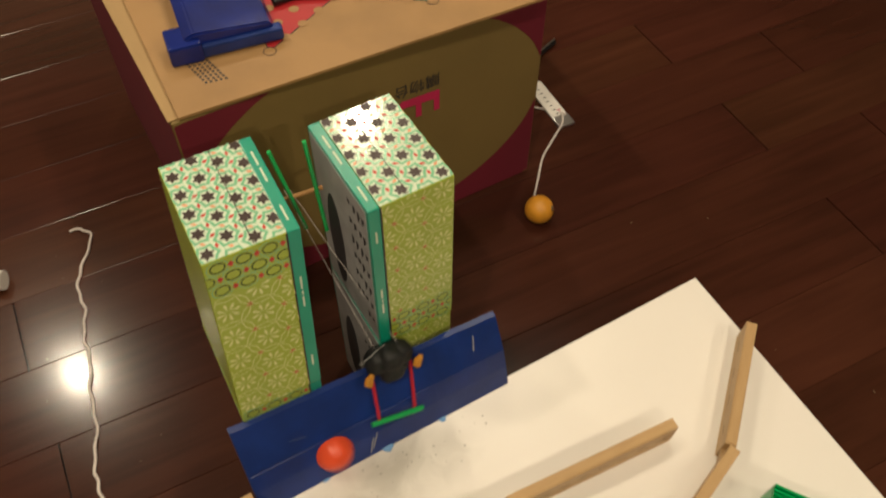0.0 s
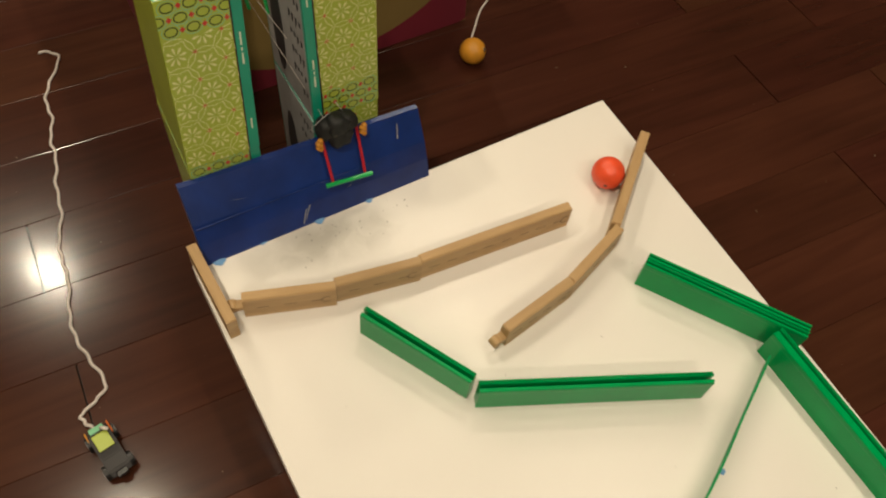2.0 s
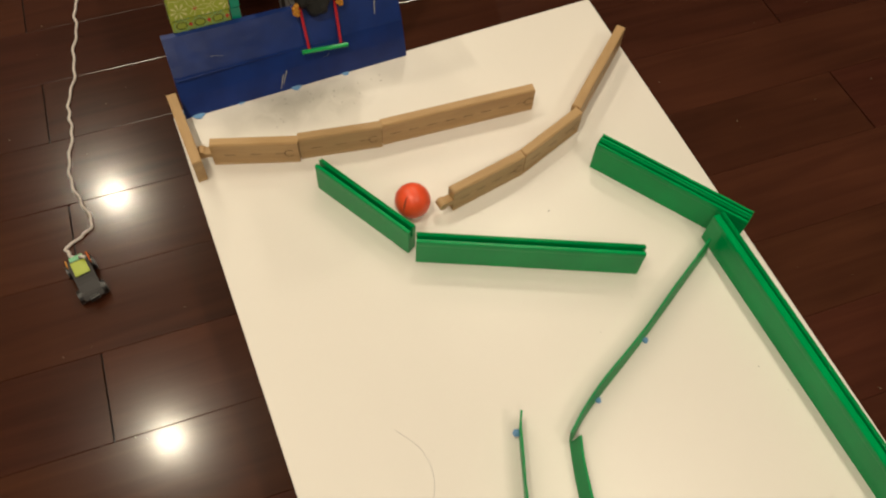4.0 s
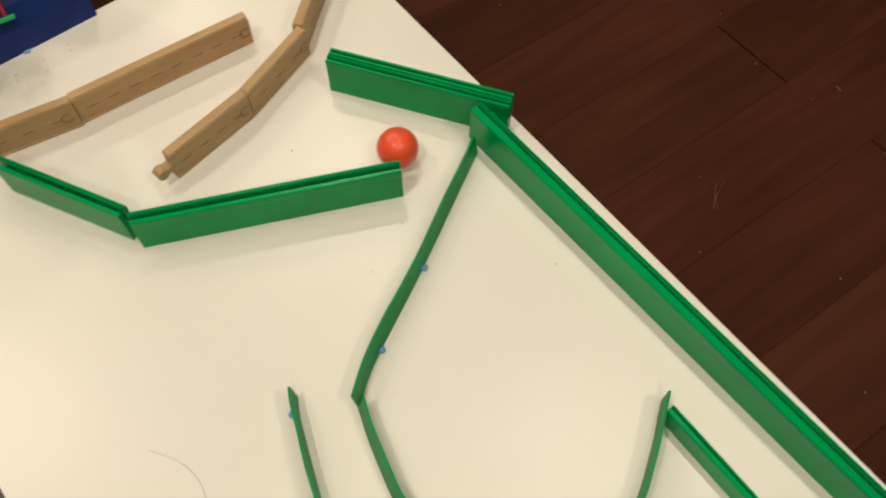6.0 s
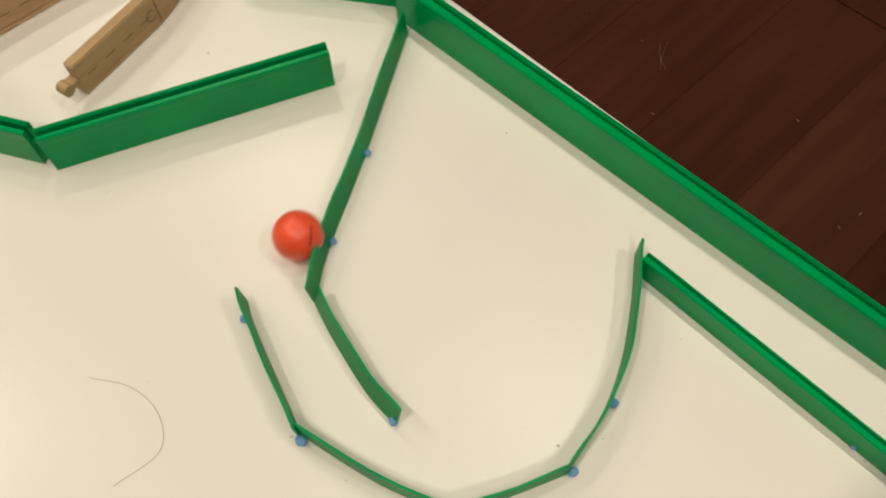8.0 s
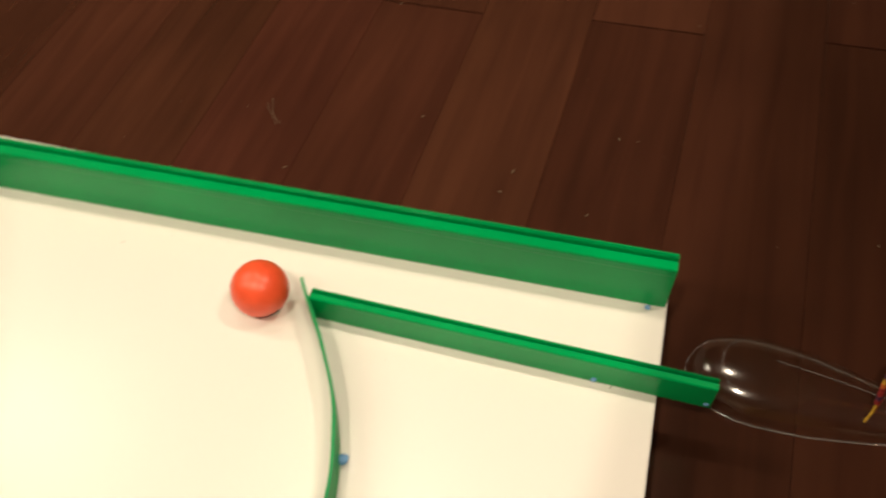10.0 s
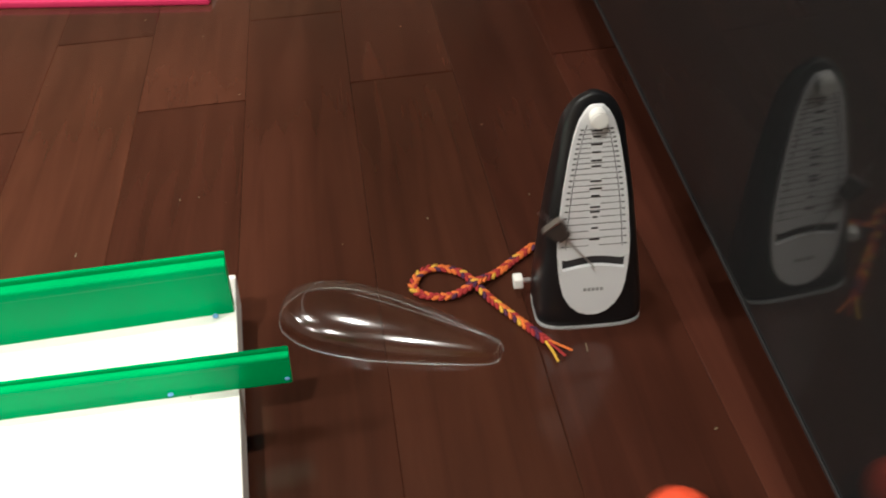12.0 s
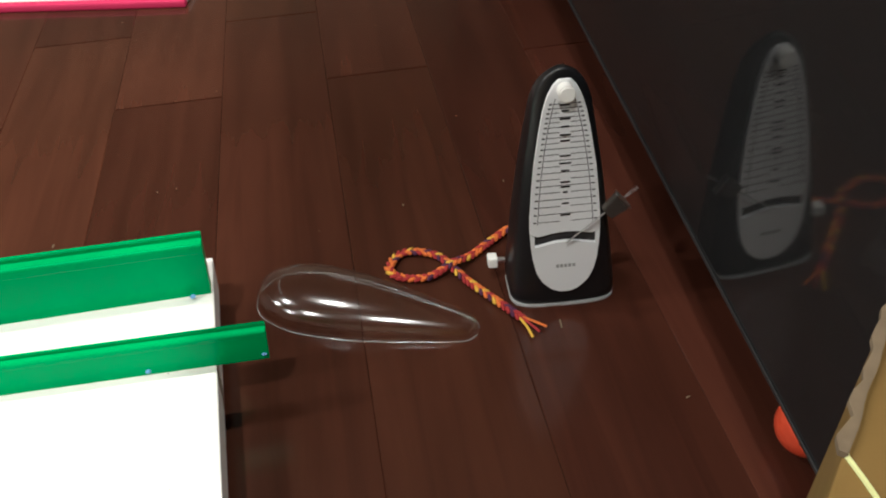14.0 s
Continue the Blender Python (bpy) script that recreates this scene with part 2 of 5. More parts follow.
M["card_deep"] = material("card_deep", (0.19, 0.115, 0.028), 0.8, spec=0.25, vary=0.14, scale=9, bump=0.1, stretch=(1, 1, 6))
M["card_torn"] = material("card_torn", (0.20, 0.145, 0.085), 0.95, vary=0.35, scale=60, bump=0.5, bump_scale=120)
M["thread_orange"] = material("thread_orange", (0.68, 0.16, 0.015), 0.8, vary=0.3, scale=500, bump=0.3, bump_scale=700)
M["thread_yellow"] = material("thread_yellow", (0.72, 0.42, 0.025), 0.8, vary=0.3, scale=500, bump=0.3, bump_scale=700)
M["thread_red"] = material("thread_red", (0.34, 0.018, 0.016), 0.8, vary=0.3, scale=500, bump=0.3, bump_scale=700)
M["thread_plum"] = material("thread_plum", (0.07, 0.012, 0.05), 0.8, vary=0.3, scale=500, bump=0.3, bump_scale=700)


# ---- building blocks ----
def mesh_of(bm, name, mat, smooth=False):
    me = bpy.data.meshes.new(name)
    bm.normal_update()
    bm.to_mesh(me)
    bm.free()
    for m in (mat if isinstance(mat, (list, tuple)) else [mat]):
        me.materials.append(m)
    if smooth:
        for p in me.polygons:
            p.use_smooth = True
    return me


def thing(name, m, label, category, group="", kind=""):
    ob = new(name)
    ob.empty_display_size = 0.02
    ob.matrix_basis = m
    return tagged(ob, label, category, group, kind)


def solid(name, bm, mat, m, label, category, group="", kind="", smooth=False):
    ob = new(name, mesh_of(bm, name, mat, smooth))
    ob.matrix_basis = m
    return tagged(ob, label, category, group, kind)


def part(name, bm, mat, parent, label="", m=None, smooth=False):
    ob = new(name, mesh_of(bm, name, mat, smooth))
    ob.parent = parent
    if m is not None:
        ob.matrix_basis = m
    if label:
        ob["label"] = label
    return ob


def box(x0, x1, y0, y1, z0, z1, bevel=0.0, segments=2, bm=None):
    bm = bm or bmesh.new()
    made = bmesh.ops.create_cube(bm, size=1)["verts"]
    for v in made:
        v.co = Vector((x0 + (v.co.x + 0.5) * (x1 - x0), y0 + (v.co.y + 0.5) * (y1 - y0), z0 + (v.co.z + 0.5) * (z1 - z0)))
    if bevel:
        es = {e for v in made for e in v.link_edges}
        bmesh.ops.bevel(bm, geom=list(es), offset=bevel, segments=segments, affect="EDGES", profile=0.6)
    return bm


def prism(points, z0, z1, bevel=0.0):
    """An upright prism over a closed outline."""
    bm = bmesh.new()
    low = [bm.verts.new((x, y, z0)) for x, y in points]
    high = [bm.verts.new((x, y, z1)) for x, y in points]
    n = len(points)
    bm.faces.new(low[::-1])
    bm.faces.new(high)
    for i in range(n):
        bm.faces.new((low[i], low[(i + 1) % n], high[(i + 1) % n], high[i]))
    if bevel:
        bmesh.ops.bevel(bm, geom=bm.edges[:], offset=bevel, segments=2, affect="EDGES")
    return bm


def rod(points, radius, sides=8, bm=None, taper=1.0):
    """A round rod along a line of points."""
    bm = bm or bmesh.new()
    pts = [Vector(p) for p in points]
    rings = []
    up = Vector((0.31, 0.17, 0.93))
    for i, p in enumerate(pts):
        d = (pts[min(i + 1, len(pts) - 1)] - pts[max(i - 1, 0)]).normalized()
        a = d.cross(up).normalized()
        b = d.cross(a)
        r = radius * (1 + (taper - 1) * i / max(1, len(pts) - 1))
        rings.append([bm.verts.new(p + r * (math.cos(k * math.tau / sides) * a + math.sin(k * math.tau / sides) * b)) for k in range(sides)])
    for u, w in zip(rings, rings[1:]):
        for k in range(sides):
            bm.faces.new((u[k], u[(k + 1) % sides], w[(k + 1) % sides], w[k]))
    bm.faces.new(rings[0][::-1])
    bm.faces.new(rings[-1])
    return bm


def curve_through(points, steps=8):
    """A smooth line through points (Catmull-Rom)."""
    p = [Vector(q) for q in points]
    p = [2 * p[0] - p[1]] + p + [2 * p[-1] - p[-2]]
    out = []
    for i in range(1, len(p) - 2):
        for s in range(steps):
            t = s / steps
            out.append(0.5 * (2 * p[i] + (p[i + 1] - p[i - 1]) * t + (2 * p[i - 1] - 5 * p[i] + 4 * p[i + 1] - p[i + 2]) * t * t + (3 * p[i] - p[i - 1] - 3 * p[i + 1] + p[i + 2]) * t ** 3))
    return out + [p[-2]]


def along(a, b, z=0.0):
    """The pose with x along the line from a to b, at a."""
    return pose(a[0], a[1], z, 0, 0, math.degrees(math.atan2(b[1] - a[1], b[0] - a[0])))


def length(a, b):
    return math.hypot(b[0] - a[0], b[1] - a[1])


# ---- room ----
ROW, SLOPE, PLANK = 0.1190, -0.055, 1.30


def build_room():
    floor = solid("floor", box(-3.2, 4.4, -3.6, 3.6, -0.06, -0.004), M["joint"], pose(0, 0, 0), "dark reddish-brown glossy hardwood plank floor", "floor", kind="structure")
    # Unseen walls added as light bounce; east one set far to dim reflections.
    for name, b in (("wall_north", (-3.2, 4.4, 3.6, 3.75)), ("wall_south", (-3.2, 4.4, -3.75, -3.6)), ("wall_west", (-3.35, -3.2, -3.75, 3.75)), ("wall_east", (4.4, 4.55, -3.75, 3.75))):
        solid(name, box(*b, 0, CEILING), M["wall"], pose(0, 0, 0), "plain cream wall out of view, added to bounce light", "wall", kind="structure")
    solid("ceiling", box(-3.35, 4.55, -3.75, 3.75, CEILING, CEILING + 0.1), M["wall"], pose(0, 0, 0), "plain cream painted ceiling", "ceiling", kind="structure")
    glow = bpy.data.materials.new("lamp_glow")
    glow.use_nodes = True
    e = glow.node_tree.nodes["Principled BSDF"]
    e.inputs["Emission Color"].default_value = (1.0, 0.82, 0.6, 1)
    e.inputs["Emission Strength"].default_value = 60
    for x, y, power in LAMPS:
        t = thing("ceiling_downlight", pose(x, y, CEILING), "round white recessed ceiling downlight, lit", "downlight", "ceiling downlights")
        bm = bmesh.new()
        bmesh.ops.create_cone(bm, cap_ends=True, segments=32, radius1=0.04, radius2=0.04, depth=0.006)
        part("glowing_disc", bm, glow, t, "", pose(0, 0, -0.006))
        bm = bmesh.new()
        a = [bm.verts.new((0.042 * math.cos(k * math.tau / 32), 0.042 * math.sin(k * math.tau / 32), -0.012)) for k in range(32)]
        b = [bm.verts.new((0.07 * math.cos(k * math.tau / 32), 0.07 * math.sin(k * math.tau / 32), -0.001)) for k in range(32)]
        for k in range(32):
            bm.faces.new((a[k], a[(k + 1) % 32], b[(k + 1) % 32], b[k]))
        part("trim_ring", bm, M["white"], t)
        lamp = bpy.data.lights.new("downlight", "AREA")
        lamp.shape, lamp.size, lamp.energy, lamp.color = "DISK", 0.08, power, (1.0, 0.80, 0.56)
        lo = new("downlight_lamp", lamp)
        lo.matrix_basis = pose(x, y, CEILING - 0.016)
    return floor


def lay_planks(floor):
    """Planks run along x, a little askew to the table; joints of even and odd rows are offset."""
    gap = 0.0001
    rnd = random.Random(21)
    one = box(gap, PLANK - gap, gap, ROW - gap, -0.006, 0)
    sides = [e for e in one.edges if all(v.co.z > -0.0001 for v in e.verts) and abs(e.verts[0].co.x - e.verts[1].co.x) > 0.1]
    bmesh.ops.bevel(one, geom=sides, offset=0.0007, segments=1, affect="EDGES")
    near = mesh_of(one, "plank", M["plank"])
    far = bmesh.new()
    turn = math.degrees(math.atan(SLOPE))
    for row in range(-29, 34):
        first = -0.775 if row % 2 == 0 else 0.34
        y_low = 0.2018 - ROW * (row + 1)
        for k in range(-4, 6):
            x0 = first + PLANK * k
            if not -4.5 < x0 < 4.3:
                continue
            m = pose(x0, y_low + SLOPE * x0, 0, 0, 0, turn)
            if -2.2 < x0 < 0.9 and -2.0 < y_low < 1.5:
                ob = new("plank", near)
                ob.parent, ob.matrix_basis = floor, m @ pose(0, ROW / 2, 0, rnd.uniform(-0.22, 0.22)) @ pose(0, -ROW / 2, 0)
            else:
                one = box(gap, PLANK - gap, gap, ROW - gap, -0.006, 0)
                one.transform(m)
                me = bpy.data.meshes.new("tmp")
                one.to_mesh(me)
                one.free()
                far.from_mesh(me)
                bpy.data.meshes.remove(me)
    for at, out in (((-3.2, 0, 0), (-1, 0, 0)), ((4.4, 0, 0), (1, 0, 0)), ((0, -3.6, 0), (0, -1, 0)), ((0, 3.6, 0), (0, 1, 0))):
        bmesh.ops.bisect_plane(far, geom=far.verts[:] + far.edges[:] + far.faces[:], plane_co=at, plane_no=out, clear_outer=True)
    tagged(part("far_planks", far, M["plank"], floor), kind="stuff")


# ---- table top and the run on it ----
def build_table_top():
    t = thing("table_top", TOP, "white laminate table top laid sloping as a ball run", "table top")
    part("slab", box(-0.6, 0, -1.0, 0, -0.034, 0, 0.0015), M["laminate"], t)
    rnd = random.Random(4)
    bm = bmesh.new()
    for k in range(46):
        u, v = rnd.gauss(0, 0.045), rnd.gauss(0, 0.012)
        x, y, r = -0.44 + u, -0.030 + v - abs(u) * 0.1, 0.0004 + 0.0010 * rnd.random() ** 2
        if y < -0.004:
            bm.faces.new([bm.verts.new((x + r * (0.6 + 0.7 * rnd.random()) * math.cos(a), y + r * (0.6 + 0.7 * rnd.random()) * math.sin(a), 0.0004)) for a in (0, 1.05, 2.1, 3.14, 4.2, 5.2)])
    part("smudges", bm, M["smudge"], t, "grey putty smudges")
    bm = bmesh.new()
    for k in range(26):
        x, y, r = rnd.uniform(-0.56, -0.05), rnd.uniform(-0.97, -0.05), 0.0003 + 0.0007 * rnd.random() ** 2
        bm.faces.new([bm.verts.new((x + r * math.cos(a), y + r * math.sin(a), 0.0005)) for a in (0, 1.3, 2.6, 4, 5.2)])
    part("specks", bm, M["brown"], t, "small dark specks")
    part("hair", rod(curve_through([(-0.484, -0.488, 0.0006), (-0.466, -0.518, 0.0006), (-0.464, -0.550, 0.0006), (-0.481, -0.575, 0.0006), (-0.522, -0.571, 0.0006)]), 0.00022, 4), M["grey"], t, "fine stray hair")
    # blocks that hold it up
    for name, y, z in (("support_block", -0.09, 0.0), ("support_block", -0.93, 0.0)):
        top = (TOP @ Vector((0, y - 0.04, -0.034))).z
        solid(name, box(-0.50, -0.10, y - 0.04, y + 0.02, 0, top - 0.001, 0.002), M["black"], pose(0, 0, 0), "dark support block hidden under the table top", "block", "blocks under the table top")


def track_rail(a, b, label, peg=0, marks=3, holes=()):
    """A wooden toy track on its edge: road side out, with burnt dashes, a groove low on each face, a round peg or a socket at its ends."""
    n = length(a, b)
    t = thing("wooden_track", TOP @ along(a, b), label, "toy track", "wooden toy tracks on edge")
    h, w = 0.040, 0.006
    prof = [(-w, 0), (w, 0), (w, 0.0035), (w - 0.0013, 0.0042), (w - 0.0013, 0.0062), (w, 0.0069), (w, h), (-w, h), (-w, 0.0069), (-w + 0.0013, 0.0062), (-w + 0.0013, 0.0042), (-w, 0.0035)]
    bm = bmesh.new()
    ends = [[bm.verts.new((x, y, z)) for y, z in prof] for x in (0, n)]
    k = len(prof)
    for i in range(k):
        bm.faces.new((ends[0][i], ends[1][i], ends[1][(i + 1) % k], ends[0][(i + 1) % k]))
    bm.faces.new(ends[0])
    bm.faces.new(ends[1][::-1])
    bmesh.ops.recalc_face_normals(bm, faces=bm.faces[:])
    long_edges = [e for e in bm.edges if all(v.co.z in (0.0,) or v.co.z > 0.039 for v in e.verts)]
    bmesh.ops.bevel(bm, geom=long_edges, offset=0.0012, segments=2, affect="EDGES")
    part("body", bm, M["beech"], t)
    for side in (-1, 1):
        for i in range(marks):
            c = n * (i + 0.7) / (marks + 0.4)
            part("road_dash", box(c - 0.0065, c + 0.0065, side * w - 0.0002, side * w + 0.0002, 0.0195, 0.0207), M["dash"], t)
        for hx in holes:
            bm = bmesh.new()
            r0, r1 = 0.0052, 0.0066
            for j in range(18):
                a0, a1 = [math.radians(40 + 280 * q / 18) for q in (j, j + 1)]
                s = 1 if hx > n / 2 else -1
                y = side * (w + 0.0003)
                q = [bm.verts.new((hx + s * r * math.cos(v) * 1.0, y, 0.020 + r * math.sin(v))) for r, v in ((r0, a0), (r1, a0), (r1, a1), (r0, a1))]
                bm.faces.new(q)
            part("socket_mark", bm, M["dash"], t)
    if peg:
        x0, s = (n, 1) if peg > 0 else (0, -1)
        bm = box(min(x0, x0 + s * 0.009), max(x0, x0 + s * 0.009), -0.0055, 0.0055, 0.0165, 0.0235, 0.0006)
        one = bmesh.new()
        bmesh.ops.create_cone(one, cap_ends=True, segments=20, radius1=0.0062, radius2=0.0062, depth=0.0112, matrix=pose(x0 + s * 0.0125, 0, 0.020, 90))
        me = bpy.data.meshes.new("tmp")
        one.to_mesh(me)
        one.free()
        bm.from_mesh(me)
        bpy.data.meshes.remove(me)
        part("peg", bm, M["beech"], t)
    return t


def extruded(profile, n):
    """A closed profile (across, up) drawn out along x."""
    bm = bmesh.new()
    ends = [[bm.verts.new((x, y, z)) for y, z in profile] for x in (0, n * 0.33, n * 0.66, n)]
    k = len(profile)
    for u, v in zip(ends, ends[1:]):
        for i in range(k):
            bm.faces.new((u[i], v[i], v[(i + 1) % k], u[(i + 1) % k]))
    bm.faces.new(ends[0][::-1])
    bm.faces.new(ends[-1])
    bmesh.ops.recalc_face_normals(bm, faces=bm.faces[:])
    return bm


def green_bar(a, b, h, w, label, ridges):
    """A plastic slide-binder spine on its edge. ridges: the walls seen from above, each (from, to, height off the rim), across the width from 0 to 1."""
    n = length(a, b)
    t = thing("binder_bar", TOP @ along(a, b), label, "plastic bar", "green plastic bars")
    o = w / 2
    top, floor_z = [], h * 0.62
    for i, (u, v, up) in enumerate(ridges):
        y0, y1, z, r = -o + w * u, -o + w * v, h + up, min(0.0007, w * (v - u) * 0.3)
        if i:
            top.append((y0, floor_z if u - ridges[i - 1][1] > 0.12 else h - 0.007))
        top += [(y0, z - r), (y0 + r, z), (y1 - r, z), (y1, z - r)]
        if i + 1 < len(ridges):
            top.append((y1, floor_z if ridges[i + 1][0] - v > 0.12 else h - 0.007))
    lip = 0.0003
    right = [(o, 0), (o, h * 0.80), (o + lip, h * 0.82), (o + lip, h * 0.93), (o, h * 0.95)]
    left = [(-y, z) for y, z in right[::-1]]
    part("body", extruded(right + top[::-1] + left, n), M["green"], t)
    u, v, up = ridges[1]
    part("rim_bead", rod([(0.001, -o + w * (u + v) / 2, h + up), (n - 0.001, -o + w * (u + v) / 2, h + up)], min(0.0008, w * (v - u) * 0.4), 8), M["green"], t, "", smooth=True)
    return t


def strip(points, h, label, w=0.0022, lean=0.0, tip=None):
    bm = bmesh.new()
    pts = [Vector((p[0], p[1], 0)) for p in points]
    cols = []
    for i, p in enumerate(pts):
        d = (pts[min(i + 1, len(pts) - 1)] - pts[max(i - 1, 0)]).normalized()
        nrm = Vector((-d.y, d.x, 0))
        up = Vector((0, 0, h * (1 + 0.05 * noise.noise(Vector((p.x * 30, p.y * 30, 3)))))) + nrm * (lean + 0.002 * noise.noise(Vector((p.x * 20, p.y * 20, 0))))
        cols.append([bm.verts.new(q) for q in (p - nrm * w / 2, p + nrm * w / 2, p + nrm * w / 2 + up, p - nrm * w / 2 + up)])
    for u, v in zip(cols, cols[1:]):
        for k in range(4):
            bm.faces.new((u[k], u[(k + 1) % 4], v[(k + 1) % 4], v[k]))
    bm.faces.new(cols[0][::-1])
    bm.faces.new(cols[-1])
    bmesh.ops.recalc_face_normals(bm, faces=bm.faces[:])
    return solid("plastic_strip", bm, M["greenthin"], TOP, label, "plastic strip", "thin green plastic strips")


def putty(x, y, r, z=0.0, flat=0.45, turn=0.0, long=1.0):
    bm = bmesh.new()
    bmesh.ops.create_icosphere(bm, subdivisions=3, radius=r)
    for v in bm.verts:
        q = v.co.copy()
        v.co *= 1 + 0.35 * noise.noise(q * 220 + Vector((x * 90, y * 90, 0)))
        v.co.z = max(v.co.z * flat, -r * 0.1)
        v.co.x *= long
    return solid("putty_blob", bm, M["putty"], TOP @ pose(x, y, z + r * 0.1, 0, 0, turn), "small lump of pale blue adhesive putty", "putty", "blue putty blobs", smooth=True)


def build_run():
    short = "short beech toy track standing on its edge"
    track_rail((-0.593, 0.003), (-0.589, -0.110), short, peg=0, marks=4, holes=(0.105,))
    track_rail((-0.568, -0.086), (-0.4682, -0.1195), short, peg=-1, marks=3, holes=(0.094,))
    track_rail((-0.467, -0.1155), (-0.3658, -0.1342), short, marks=3, holes=(0.092,))
    track_rail((-0.3652, -0.1318), (-0.163, -0.1475), "long beech toy track standing on its edge", marks=8, holes=(0.196,))
    track_rail((-0.007, -0.0945), (-0.127, -0.196), short, marks=4, peg=1)
    track_rail((-0.125, -0.2015), (-0.2200, -0.2362), short, marks=3, holes=(0.008,))
    track_rail((-0.2205, -0.2365), (-0.322, -0.2545), short, marks=4, peg=1, holes=(0.008,))
    pair = ((0.0, 0.34, -0.001), (0.58, 0.78, 0.0015), (0.86, 1.0, 0.0))
    green_bar((-0.456, -0.166), (-0.387, -0.292), 0.048, 0.013, "short green plastic binder bar standing on edge", pair)
    green_bar((-0.386, -0.303), (-0.150, -0.413), 0.048, 0.013, "green plastic binder bar standing on edge", pair)
    green_bar((-0.127, -0.257), (-0.015, -0.421), 0.050, 0.017, "two green plastic binder bars pressed together across the table edge", ((0.0, 0.17, -0.001), (0.27, 0.44, 0.0008), (0.54, 0.72, 0.0), (0.82, 1.0, 0.001)))
    green_bar((-0.0475, -0.403), (-0.0350, -0.998), 0.050, 0.014, "long green plastic binder bar along the table edge", ((0.0, 0.58, -0.0015), (0.66, 0.78, 0.0008), (0.88, 1.0, 0.0)))
    green_bar((-0.1085, -0.745), (-0.1130, -1.036), 0.028, 0.008, "narrow green plastic bar jutting past the table end", ((0.0, 0.64, -0.0006), (0.75, 1.0, 0.0006)))
    stuck = "thin green plastic strip stuck upright with blue putty"
    strip(curve_through([(-0.060, -0.423), (-0.192, -0.4975), (-0.280, -0.544), (-0.317, -0.570)]), 0.028, stuck, lean=-0.004)
    strip(curve_through([(-0.317, -0.571), (-0.328, -0.605), (-0.340, -0.655), (-0.343, -0.691)]), 0.028, "thin green plastic strip with a bent end", lean=0.006)
    strip(curve_through([(-0.355, -0.528), (-0.367, -0.553), (-0.400, -0.645)]), 0.030, stuck, lean=-0.002)
    strip(curve_through([(-0.399, -0.640), (-0.383, -0.712), (-0.362, -0.768)]), 0.027, "thin green plastic strip standing upright")
    strip(curve_through([(-0.363, -0.768), (-0.322, -0.790), (-0.282, -0.809)]), 0.027, "thin green plastic strip standing upright")
    strip(curve_through([(-0.282, -0.8095), (-0.225, -0.801), (-0.179, -0.784), (-0.135, -0.759), (-0.110, -0.742), (-0.098, -0.734)]), 0.029, "curved thin green plastic strip standing upright")
    for x, y, r in ((-0.569, -0.006, 0.0085), (-0.512, -0.005, 0.0055), (-0.439, -0.005, 0.0080), (-0.370, -0.007, 0.0055), (-0.585, 0.002, 0.004)):
        putty(x, y, r, 0, 0.16)
    for x, y, r in ((-0.187, -0.4985, 0.0034), (-0.269, -0.5410, 0.0034), (-0.343, -0.688, 0.0036), (-0.3665, -0.5405, 0.0042), (-0.402, -0.648, 0.0045), (-0.278, -0.8125, 0.004), (-0.215, -0.802, 0.004), (-0.048, -0.985, 0.0022), (-0.1165, -0.955, 0.0020), (-0.1165, -1.033, 0.002)):
        putty(x, y, r, 0.004, 0.9)


def build_ball():
    t = thing("ball", TOP @ pose(-0.3, -0.1, 0.0215), "small orange-red ball with a dark pen mark", "ball")
    bm = bmesh.new()
    bmesh.ops.create_icosphere(bm, subdivisions=4, radius=0.0215)
    part("shell", bm, M["red"], t, smooth=True)
    part("pen_mark", rod([(0.02155 * math.cos(a), 0.02155 * math.sin(a) * 0.9, 0.02155 * math.sin(a) * 0.43) for a in [i * 0.05 for i in range(-8, 9)]], 0.0006, 6), M["ink"], t, "dark pen mark")
    part("valve_dimple", rod([(-0.0216, 0, 0), (-0.0208, 0, 0)], 0.0022, 10), M["ink"], t, "dark round dimple")
    return t


